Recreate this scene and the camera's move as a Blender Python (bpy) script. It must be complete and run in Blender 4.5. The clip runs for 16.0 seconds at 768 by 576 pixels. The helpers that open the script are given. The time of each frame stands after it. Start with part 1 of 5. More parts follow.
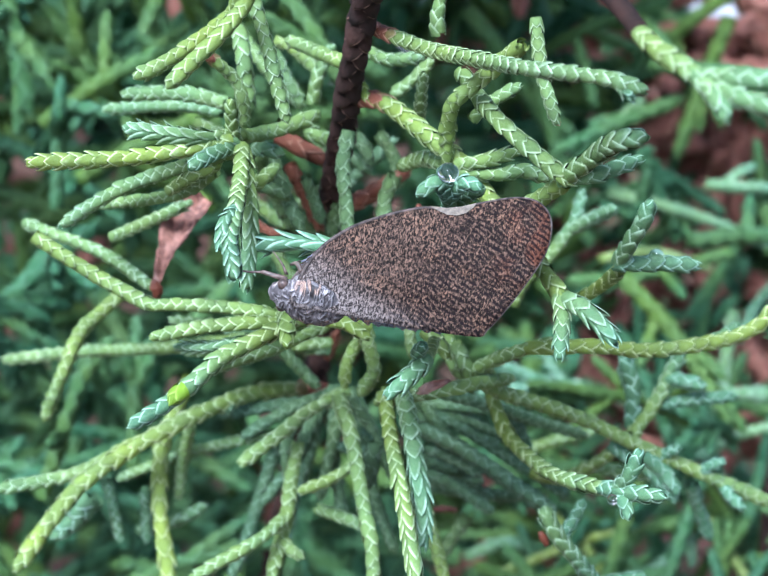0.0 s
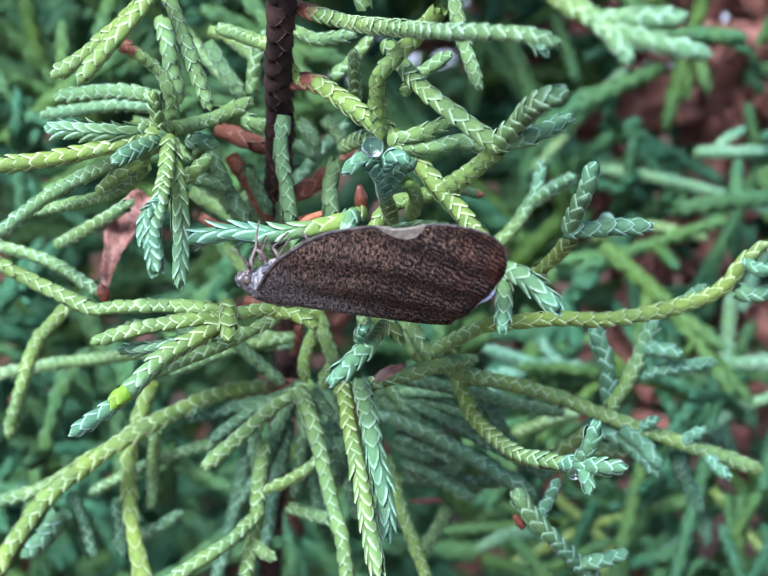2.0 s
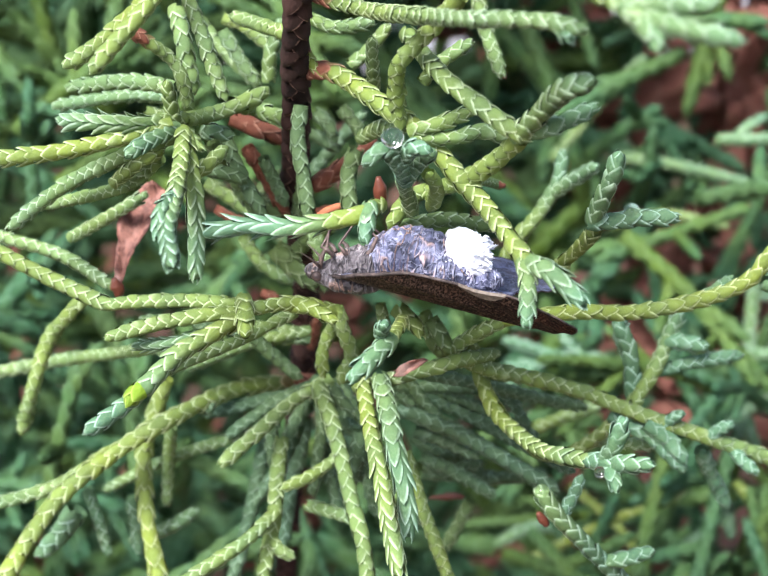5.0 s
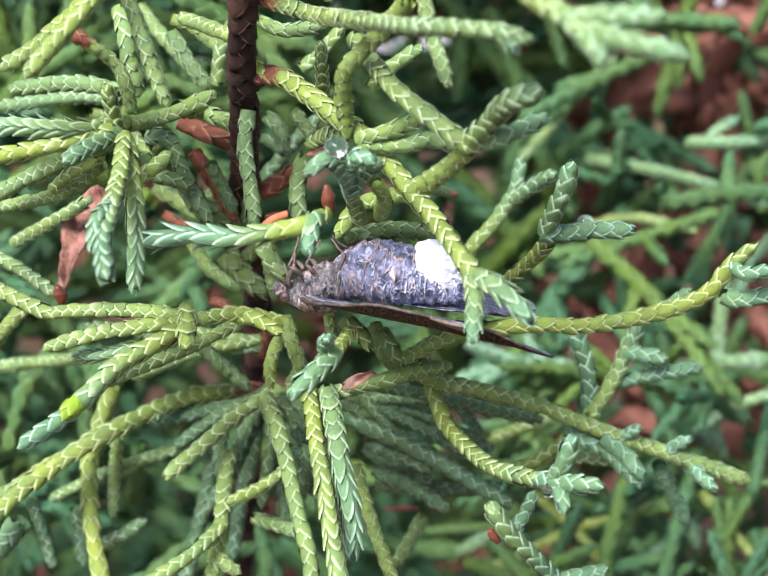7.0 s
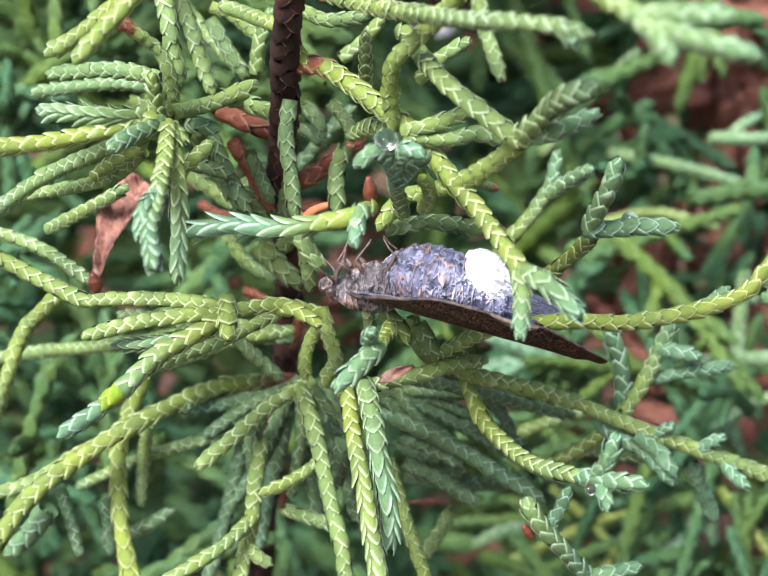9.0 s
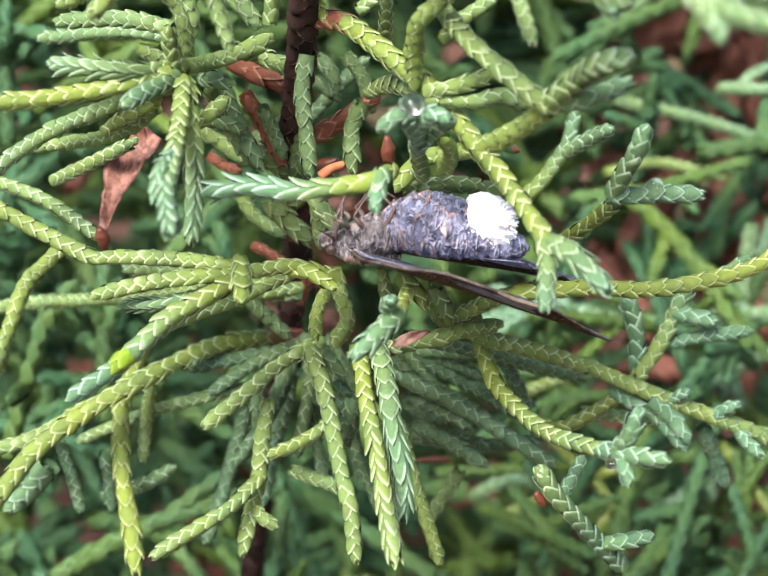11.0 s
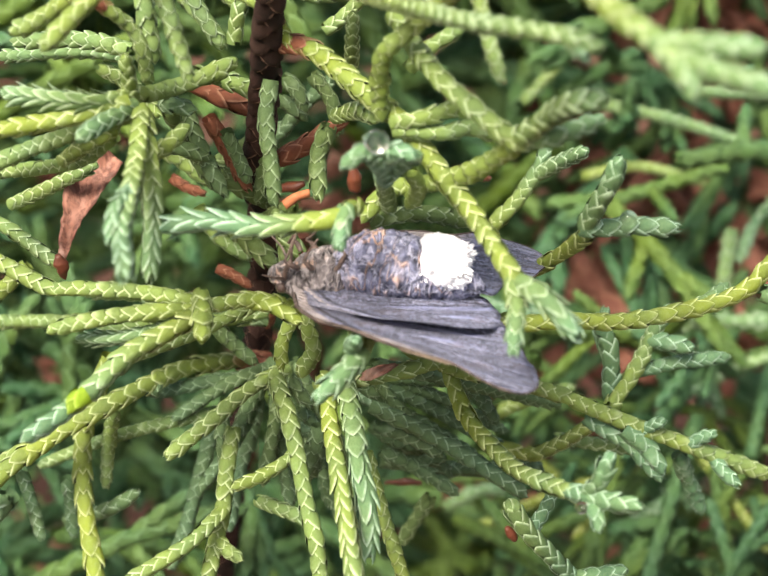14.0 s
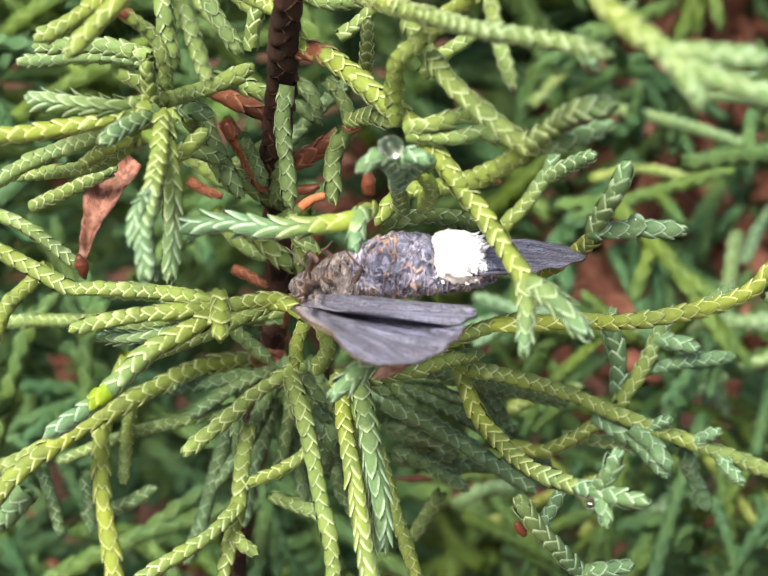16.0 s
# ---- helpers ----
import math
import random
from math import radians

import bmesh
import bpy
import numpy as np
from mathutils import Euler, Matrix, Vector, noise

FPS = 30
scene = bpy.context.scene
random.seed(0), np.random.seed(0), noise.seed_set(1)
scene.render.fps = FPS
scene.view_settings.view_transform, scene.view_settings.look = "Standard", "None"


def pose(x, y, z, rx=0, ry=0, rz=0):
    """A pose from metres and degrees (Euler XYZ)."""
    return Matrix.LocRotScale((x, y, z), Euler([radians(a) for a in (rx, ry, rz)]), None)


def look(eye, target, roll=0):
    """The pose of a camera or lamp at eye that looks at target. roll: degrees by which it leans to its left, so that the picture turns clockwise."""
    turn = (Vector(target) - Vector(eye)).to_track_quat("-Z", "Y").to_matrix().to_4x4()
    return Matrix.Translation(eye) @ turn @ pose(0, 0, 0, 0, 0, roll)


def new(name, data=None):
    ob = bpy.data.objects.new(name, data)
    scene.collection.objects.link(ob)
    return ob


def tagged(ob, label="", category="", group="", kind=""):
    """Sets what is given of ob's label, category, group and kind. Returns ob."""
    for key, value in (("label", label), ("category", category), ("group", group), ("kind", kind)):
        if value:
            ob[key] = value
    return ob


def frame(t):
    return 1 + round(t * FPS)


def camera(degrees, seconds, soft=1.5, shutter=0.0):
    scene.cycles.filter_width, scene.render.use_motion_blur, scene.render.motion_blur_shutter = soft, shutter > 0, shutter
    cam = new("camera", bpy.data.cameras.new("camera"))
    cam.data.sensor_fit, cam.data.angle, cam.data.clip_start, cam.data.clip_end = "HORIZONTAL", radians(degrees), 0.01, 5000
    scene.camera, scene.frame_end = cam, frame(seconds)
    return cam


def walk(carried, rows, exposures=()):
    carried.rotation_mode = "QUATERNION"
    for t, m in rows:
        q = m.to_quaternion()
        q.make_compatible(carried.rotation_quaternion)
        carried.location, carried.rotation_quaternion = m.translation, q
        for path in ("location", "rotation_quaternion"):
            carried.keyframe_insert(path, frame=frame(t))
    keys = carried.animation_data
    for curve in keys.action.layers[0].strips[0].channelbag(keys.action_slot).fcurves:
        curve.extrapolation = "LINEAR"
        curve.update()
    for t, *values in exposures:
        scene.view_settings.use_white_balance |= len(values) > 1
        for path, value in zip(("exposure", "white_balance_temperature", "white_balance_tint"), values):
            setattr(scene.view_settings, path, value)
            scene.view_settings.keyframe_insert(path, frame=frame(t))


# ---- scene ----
MM = 0.001


def at(x, y, z, rx, ry, rz):
    """A pose from millimetres and degrees."""
    return pose(x * MM, y * MM, z * MM, rx, ry, rz)


cam = camera(23.20, 16.0, soft=1.4)
EXPOSURES = [
    (0.0, 1.42, 4980.0, 7.0),
    (3.2, 1.44, 5050.0, 10.0),
    (5.3, 1.46, 6000.0, 14.0),
    (8.7, 1.46, 6100.0, 14.0),
    (10.8, 1.44, 6380.0, 13.0),
    (12.0, 1.44, 6550.0, 12.0),
    (13.5, 1.42, 7250.0, 10.0),
    (16.0, 1.4, 7400.0, 10.0),
]
cam.data.dof.use_dof = True
cam.data.dof.focus_distance = 0.0965
cam.data.dof.aperture_fstop = 78.0
walk(cam, [
    (0.0, at(-3.67, -86.09, 60.52, 55.464, -0.402, 0.787)),
    (0.5, at(-0.93, -85.96, 59.18, 55.473, 1.006, 0.727)),
    (1.0, at(-1.06, -84.79, 59.00, 55.495, 2.098, 0.463)),
    (1.5, at(1.29, -85.37, 57.47, 55.584, 3.289, 0.375)),
    (2.0, at(2.88, -84.11, 57.16, 55.797, 4.221, 0.132)),
    (2.5, at(1.53, -83.81, 58.78, 55.930, 4.902, 0.015)),
    (3.0, at(2.25, -85.24, 59.95, 55.976, 5.012, -0.076)),
    (3.2, at(1.64, -85.56, 58.97, 56.004, 4.954, -0.116)),
    (5.3, at(2.54, -81.47, 54.98, 55.360, 4.567, 0.325)),
    (5.5, at(2.63, -81.17, 53.98, 55.380, 4.481, 0.306)),
    (6.0, at(2.77, -80.34, 55.54, 55.134, 4.304, 0.289)),
    (6.5, at(5.23, -79.65, 55.59, 54.960, 4.140, 0.326)),
    (7.0, at(4.52, -79.19, 55.59, 55.025, 4.048, 0.320)),
    (7.5, at(4.21, -79.42, 53.57, 54.772, 3.912, 0.331)),
    (8.0, at(2.79, -78.54, 53.57, 54.735, 3.661, 0.363)),
    (8.5, at(2.83, -78.82, 54.20, 54.706, 3.297, 0.411)),
    (8.7, at(2.23, -78.81, 54.87, 54.742, 3.173, 0.421)),
    (10.8, at(0.06, -75.37, 57.26, 52.191, 1.816, 0.374)),
    (11.0, at(-0.68, -75.41, 56.27, 52.142, 1.678, 0.369)),
    (11.5, at(-0.79, -74.06, 53.81, 52.022, 1.517, 0.464)),
    (12.0, at(0.97, -72.30, 54.02, 51.341, 1.337, 0.409)),
    (12.5, at(1.57, -70.56, 53.57, 51.003, 1.178, 0.194)),
    (13.0, at(-0.30, -70.33, 55.01, 50.922, 1.236, 0.174)),
    (13.5, at(0.16, -70.86, 57.00, 50.948, 1.260, 0.115)),
    (14.0, at(0.29, -71.06, 57.39, 50.926, 1.323, 0.092)),
    (14.5, at(-0.85, -71.67, 58.17, 50.954, 1.460, 0.147)),
    (15.0, at(-0.67, -71.66, 58.25, 51.041, 1.499, 0.217)),
    (15.5, at(-0.32, -72.21, 58.54, 50.881, 1.581, 0.302)),
    (16.0, at(-0.05, -72.82, 58.89, 50.918, 1.345, 0.299)),
], EXPOSURES)

# ---- light ----
SUN_DIR = (-0.26, -0.36, 0.896)  # towards the bright part of the overcast sky
world = bpy.data.worlds.new("world")
scene.world = world
world.use_nodes = True
wn = world.node_tree
sky = wn.nodes.new("ShaderNodeTexSky")
sky.sky_type = "NISHITA"
sky.sun_disc = False
sky.sun_elevation = math.asin(0.896)
sky.sun_rotation = math.atan2(SUN_DIR[0], SUN_DIR[1])
sky.air_density, sky.dust_density, sky.ozone_density = 1.0, 6.0, 1.0
back_node = wn.nodes["Background"]
back_node.inputs["Strength"].default_value = 0.092
wn.links.new(sky.outputs["Color"], back_node.inputs["Color"])
sun_data = bpy.data.lights.new("sun", "SUN")
sun_data.energy, sun_data.angle, sun_data.color = 3.0, radians(24), (1.0, 0.98, 0.95)
sun = new("sun", sun_data)
sun.matrix_world = look(Vector(SUN_DIR) * 3, (0, 0, 0))

# ---- materials ----


class Shade:
    """A node material, built link by link."""

    def __init__(self, name, roughness=0.6, specular=0.4, metallic=0.0):
        self.mat = bpy.data.materials.new(name)
        self.mat.use_nodes = True
        self.tree = self.mat.node_tree
        self.bsdf = self.tree.nodes["Principled BSDF"]
        self.bsdf.inputs["Roughness"].default_value = roughness
        self.bsdf.inputs["Specular IOR Level"].default_value = specular
        self.bsdf.inputs["Metallic"].default_value = metallic
        self.coord = self.node("ShaderNodeTexCoord").outputs["Object"]

    def node(self, kind, **values):
        n = self.tree.nodes.new(kind)
        for key, value in values.items():
            n.inputs[key].default_value = value
        return n

    def link(self, a, b):
        self.tree.links.new(a, b)

    def attr(self, name):
        n = self.node("ShaderNodeAttribute")
        n.attribute_name = name
        return n.outputs["Fac"]

    def noise(self, scale, detail=3.0, roughness=0.6, stretch=None, distortion=0.0):
        n = self.node("ShaderNodeTexNoise", Scale=scale, Detail=detail, Roughness=roughness, Distortion=distortion)
        src = self.coord
        if stretch:
            m = self.node("ShaderNodeMapping")
            m.inputs["Scale"].default_value = stretch
            self.link(src, m.inputs["Vector"])
            src = m.outputs["Vector"]
        self.link(src, n.inputs["Vector"])
        return n.outputs["Fac"]

    def math(self, op, a, b=0.5, clamp=False):
        n = self.node("ShaderNodeMath")
        n.operation, n.use_clamp = op, clamp
        for k, v in enumerate((a, b)):
            if isinstance(v, (int, float)):
                n.inputs[k].default_value = v
            else:
                self.link(v, n.inputs[k])
        return n.outputs[0]

    def step(self, v, lo, hi, to0=0.0, to1=1.0):
        n = self.node("ShaderNodeMapRange")
        n.interpolation_type = "SMOOTHSTEP"
        self.link(v, n.inputs["Value"])
        for key, value in (("From Min", lo), ("From Max", hi), ("To Min", to0), ("To Max", to1)):
            n.inputs[key].default_value = value
        return n.outputs["Result"]

    def mix(self, fac, a, b, blend="MIX"):
        n = self.node("ShaderNodeMix")
        n.data_type, n.blend_type = "RGBA", blend
        for k, v in ((0, fac), (6, a), (7, b)):
            if isinstance(v, tuple):
                n.inputs[k].default_value = (*v, 1)
            elif isinstance(v, (int, float)):
                n.inputs[k].default_value = v
            else:
                self.link(v, n.inputs[k])
        return n.outputs[2]

    def colour(self, c):
        if isinstance(c, tuple):
            self.bsdf.inputs["Base Color"].default_value = (*c, 1)
        else:
            self.link(c, self.bsdf.inputs["Base Color"])
        return self

    def bump(self, height, strength=0.4, distance=0.0001):
        n = self.node("ShaderNodeBump", Strength=strength, Distance=distance)
        self.link(height, n.inputs["Height"])
        self.link(n.outputs["Normal"], self.bsdf.inputs["Normal"])
        return self

    def rough(self, v):
        self.link(v, self.bsdf.inputs["Roughness"])
        return self


def island(s):
    return s.node("ShaderNodeNewGeometry").outputs["Random Per Island"]


def scale_leaf_material(name, yellow, blue, margin, bloom, dead):
    """Juniper scale leaves: yellow-green to glaucous blue-green by age, waxy pale margins, dry brown where dead."""
    s = Shade(name, 0.6, 0.25)
    tone, dry = s.attr("tone"), s.attr("dry")
    across, along = s.attr("across"), s.attr("along")
    broad = s.noise(260, 2)
    fine = s.noise(9000, 4, 0.7)
    t = s.math("ADD", tone, s.math("MULTIPLY", s.math("SUBTRACT", broad, 0.5), 0.7), True)
    base = s.mix(t, yellow, blue)
    shade = s.math("MULTIPLY", s.math("POWER", island(s), 1.6), 0.4)
    base = s.mix(shade, base, s.mix(t, (0.07, 0.1, 0.018), (0.03, 0.085, 0.045)))
    base = s.mix(s.step(s.noise(170, 3), 0.42, 0.72, 0.0, 0.5), base, (0.055, 0.09, 0.03))
    base = s.mix(s.step(fine, 0.35, 0.75, 0.0, 0.3), base, (margin[0] * 0.42, margin[1] * 0.48, margin[2] * 0.5))
    frost = s.math("MULTIPLY", s.step(s.noise(620, 4, 0.65), 0.5, 0.72), s.step(along, 0.2, 0.7))
    base = s.mix(s.math("MULTIPLY", frost, 0.45), base, s.mix(t, margin, bloom))
    rim = s.math("MULTIPLY", s.step(across, 0.06, 0.36, 0.95, 0.0), s.step(along, 0.2, 0.4))
    rim = s.math("MULTIPLY", rim, s.step(s.noise(1500, 4, 0.7), 0.32, 0.62, 0.3, 1.0))
    base = s.mix(rim, base, s.mix(t, margin, bloom))
    brown = s.mix(s.noise(2500, 4), dead, (dead[0] * 0.35, dead[1] * 0.3, dead[2] * 0.3))
    brown = s.mix(s.math("MULTIPLY", rim, 0.75), brown, (0.45, 0.25, 0.16))
    s.colour(s.mix(dry, base, brown))
    s.rough(s.step(broad, 0.2, 0.8, 0.5, 0.72))
    s.bump(s.math("ADD", fine, s.math("MULTIPLY", s.noise(2600, 3), 1.4)), 0.75, 0.0001)
    return s.mat


LEAF = scale_leaf_material("juniper_scale_leaf", (0.2, 0.258, 0.022), (0.085, 0.193, 0.098), (0.53, 0.6, 0.28), (0.36, 0.52, 0.39), (0.24, 0.085, 0.045))
# Darker copy of LEAF; shade deep in the shrub is painted in.
FAR_LEAF = scale_leaf_material("shaded_juniper_leaf", (0.09, 0.15, 0.014), (0.034, 0.112, 0.046), (0.16, 0.25, 0.07), (0.1, 0.2, 0.12), (0.33, 0.135, 0.095))
# Darker green leaf for the inner twigs flagged o.
DARK_LEAF = scale_leaf_material("dark_scale_leaf", (0.1, 0.14, 0.02), (0.05, 0.108, 0.055), (0.36, 0.44, 0.2), (0.24, 0.36, 0.25), (0.24, 0.085, 0.045))
FRESH = scale_leaf_material("fresh_scale_leaf", (0.17, 0.28, 0.012), (0.18, 0.28, 0.04), (0.3, 0.42, 0.08), (0.32, 0.42, 0.1), (0.22, 0.08, 0.04))


def bark_material():
    s = Shade("juniper_bark", 0.8, 0.2)
    across, along = s.attr("across"), s.attr("along")
    base = s.mix(s.step(s.noise(420, 5), 0.36, 0.64), (0.006, 0.004, 0.003), (0.034, 0.015, 0.011))
    base = s.mix(s.math("MULTIPLY", s.math("POWER", island(s), 2.5), 0.5), base, (0.11, 0.055, 0.04))
    rim = s.math("MULTIPLY", s.step(across, 0.04, 0.2, 1.0, 0.0), s.step(along, 0.2, 0.4))
    base = s.mix(s.math("MULTIPLY", rim, s.step(s.noise(1300, 3), 0.42, 0.6, 0.0, 0.95)), base, (0.26, 0.15, 0.11))
    s.colour(base).bump(s.noise(5000, 5, 0.7), 0.9, 0.00014)
    return s.mat


BARK = bark_material()


def dry_material():
    s = Shade("dry_bract", 0.6, 0.3)
    streak = s.step(s.noise(2200, 4, 0.6, (1, 1, 0.3)), 0.35, 0.65)
    base = s.mix(streak, (0.1, 0.04, 0.028), (0.3, 0.14, 0.1))
    base = s.mix(s.step(s.noise(700, 2), 0.5, 0.75), base, (0.33, 0.22, 0.18))
    s.colour(base).bump(streak, 0.5, 0.0001)
    return s.mat


DRY = dry_material()


def bud_material():
    s = Shade("red_brown_bud", 0.4, 0.4)
    s.colour(s.mix(s.noise(1500, 3), (0.06, 0.016, 0.009), (0.18, 0.055, 0.028))).bump(s.noise(6000, 3), 0.4, 0.00008)
    return s.mat


BUD = bud_material()


def stub_material():
    s = Shade("dry_orange_wood", 0.7, 0.25)
    s.colour(s.mix(s.noise(2600, 4), (0.2, 0.055, 0.02), (0.5, 0.19, 0.09))).bump(s.noise(5000, 4), 0.6, 0.0001)
    return s.mat


STUB = stub_material()


def soil_material():
    s = Shade("leaf_litter_soil", 0.9, 0.2)
    base = s.mix(s.noise(35, 6), (0.03, 0.02, 0.014), (0.11, 0.05, 0.034))
    base = s.mix(s.step(s.noise(12, 3), 0.5, 0.65), base, (0.06, 0.075, 0.03))
    base = s.mix(s.step(s.noise(160, 5), 0.55, 0.7), base, (0.2, 0.1, 0.07))
    s.colour(base).bump(s.noise(90, 6), 0.8, 0.006)
    return s.mat


SOIL = soil_material()


def wing_material(name, under):
    """Forewing: fine dark cross lines over brown, rusty towards the apex, a cream spot on the front edge; the underside grey."""
    s = Shade(name, 0.7 if not under else 0.4, 0.06 if not under else 0.4)
    along, across = s.attr("along"), s.attr("across")  # millimetres from the hinge and from the inner edge
    sep = s.node("ShaderNodeCombineXYZ")
    s.link(along, sep.inputs["X"])
    s.link(across, sep.inputs["Y"])

    def tex(sx, sy, scale, detail=2.0, dist=0.0):
        m = s.node("ShaderNodeMapping")
        m.inputs["Scale"].default_value = (sx, sy, 1)
        s.link(sep.outputs[0], m.inputs["Vector"])
        n = s.node("ShaderNodeTexNoise", Scale=scale, Detail=detail, Roughness=0.6, Distortion=dist)
        s.link(m.outputs["Vector"], n.inputs["Vector"])
        return n.outputs["Fac"]

    fine = tex(1.0 if under else 2.1, 1.1, 4.4 if not under else 3.6, 3.0, 0.9)
    # rows of short dark dashes that stand on the outer edge, broken into rows along it
    wander = tex(1, 1, 0.7)
    run = s.math("ADD", s.math("MULTIPLY", along, 0.41), s.math("MULTIPLY", across, 0.91))
    depth = s.math("SUBTRACT", s.math("MULTIPLY", along, 0.91), s.math("MULTIPLY", across, 0.41))
    row = s.math("FLOOR", s.math("DIVIDE", s.math("ADD", depth, wander), 0.95), 0)
    turn = s.math("ADD", s.math("DIVIDE", run, 0.26), s.math("ADD", s.math("MULTIPLY", row, 0.37), s.math("MULTIPLY", wander, 3.0)))
    dash = s.step(s.math("SINE", s.math("MULTIPLY", turn, 6.2832), 0), -0.35, 0.45)
    cut = s.math("FRACT", s.math("DIVIDE", s.math("ADD", depth, wander), 0.95), 0)
    dash = s.math("MULTIPLY", dash, s.step(cut, 0.06, 0.18))
    dash = s.math("MULTIPLY", dash, s.math("MULTIPLY", s.step(depth, 2.6, 5.6), s.step(tex(1.6, 2.0, 1.6), 0.3, 0.5, 0.3, 1.0)))
    if under:
        grain = tex(1.0, 1.0, 9.0, 4.0, 0.5)
        base = s.mix(s.step(fine, 0.3, 0.7), (0.036, 0.04, 0.062), (0.27, 0.285, 0.41))
        base = s.mix(s.step(grain, 0.48, 0.7, 0.0, 0.7), base, (0.42, 0.44, 0.6))
        # Shade and sheen of the pleats put into the colour: dark folds, pale bands.
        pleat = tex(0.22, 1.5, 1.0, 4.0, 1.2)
        fold_shade = s.step(s.math("ABSOLUTE", s.math("SUBTRACT", pleat, 0.5), 0), 0.0, 0.03, 1.0, 0.0)
        base = s.mix(s.math("MULTIPLY", fold_shade, 0.75), base, (0.02, 0.02, 0.03))
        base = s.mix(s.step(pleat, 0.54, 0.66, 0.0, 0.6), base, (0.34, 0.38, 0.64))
        base = s.mix(s.step(tex(1, 1, 0.5), 0.52, 0.75, 0.0, 0.4), base, (0.13, 0.085, 0.075))
        # the thickened front edge: a worn tan strip, the shade of a furrow painted behind it
        front = s.math("ADD", s.math("MULTIPLY", along, 0.14), s.math("MULTIPLY", s.math("SUBTRACT", 1.0, s.math("POWER", 0.574, along)), 5.6))
        inset = s.math("SUBTRACT", front, across)
        strip = s.math("MULTIPLY", s.step(inset, 0.45, 1.0, 1.0, 0.0), s.step(along, 6.5, 9.5, 1.0, 0.0))
        base = s.mix(s.math("MULTIPLY", strip, s.step(fine, 0.3, 0.6, 0.35, 0.85)), base, (0.5, 0.43, 0.4))
        groove_shade = s.step(s.math("ABSOLUTE", s.math("SUBTRACT", inset, 1.35), 0), 0.08, 0.3, 0.85, 0.0)
        base = s.mix(s.math("MULTIPLY", groove_shade, s.step(along, 5.0, 9.5, 1.0, 0.2)), base, (0.02, 0.02, 0.028))
        s.colour(base).bump(s.math("ADD", grain, s.math("MULTIPLY", pleat, 4.0)), 1.0, 0.0002)
        s.rough(s.step(fine, 0.2, 0.8, 0.4, 0.65))
        return s.mat
    base = s.mix(s.step(fine, 0.42, 0.66), (0.008, 0.006, 0.005), (0.155, 0.094, 0.066))
    base = s.mix(s.step(tex(1, 1, 0.8), 0.4, 0.7, 0.0, 0.3), base, (0.02, 0.013, 0.012))
    rust = s.math("MULTIPLY", s.math("MULTIPLY", s.step(along, 9.0, 11.6), s.step(across, 1.8, 4.2)), s.step(tex(1, 1, 0.7), 0.38, 0.62))
    base = s.mix(s.math("MULTIPLY", rust, s.step(fine, 0.3, 0.65, 0.25, 0.7)), base, (0.11, 0.035, 0.018))
    base = s.mix(s.math("MULTIPLY", dash, 0.88), base, (0.008, 0.005, 0.006))
    ochre = s.math("MULTIPLY", s.step(tex(1, 1.6, 0.55), 0.52, 0.66), s.step(fine, 0.5, 0.64, 0.0, 0.4))
    base = s.mix(ochre, base, (0.24, 0.13, 0.075))
    pale = s.step(s.math("ADD", across, s.math("MULTIPLY", along, 0.5)), 1.6, 4.2, 1.0, 0.0)
    base = s.mix(s.math("MULTIPLY", pale, s.step(fine, 0.4, 0.62, 0.05, 0.75)), base, (0.24, 0.21, 0.2))
    s.colour(base).bump(s.math("SUBTRACT", fine, s.math("MULTIPLY", dash, 0.6)), 0.6, 0.00008)
    return s.mat


WING_TOP = wing_material("brown_forewing", False)
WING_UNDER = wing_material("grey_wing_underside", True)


def plain(name, a, b, scale, roughness=0.6, bump=0.4, stretch=None, specular=0.4):
    s = Shade(name, roughness, specular)
    n = s.noise(scale, 4, 0.65, stretch)
    s.colour(s.mix(s.step(n, 0.3, 0.7), a, b)).bump(n, bump, 0.00008)
    return s.mat


CREAM = plain("cream_costal_spot", (0.08, 0.062, 0.045), (0.17, 0.135, 0.1), 3500)
VEIN = plain("dark_wing_vein", (0.02, 0.014, 0.012), (0.07, 0.048, 0.038), 4000, 0.6, 0.4, None, 0.15)
UNDER_VEIN = plain("grey_wing_vein", (0.05, 0.052, 0.075), (0.2, 0.2, 0.26), 4000, 0.45)
COSTA = plain("tan_wing_edge", (0.02, 0.016, 0.015), (0.12, 0.092, 0.08), 2500, 0.65, 0.4, None, 0.15)
LEG = plain("brown_leg", (0.05, 0.035, 0.03), (0.16, 0.11, 0.09), 3500, 0.5)
EYE = plain("dark_eye", (0.03, 0.02, 0.018), (0.12, 0.08, 0.065), 6000, 0.3)
WAX = plain("white_wax", (0.93, 0.93, 0.95), (0.97, 0.97, 0.98), 6000, 0.9, 0.5, (1, 1, 0.3), 0.1)


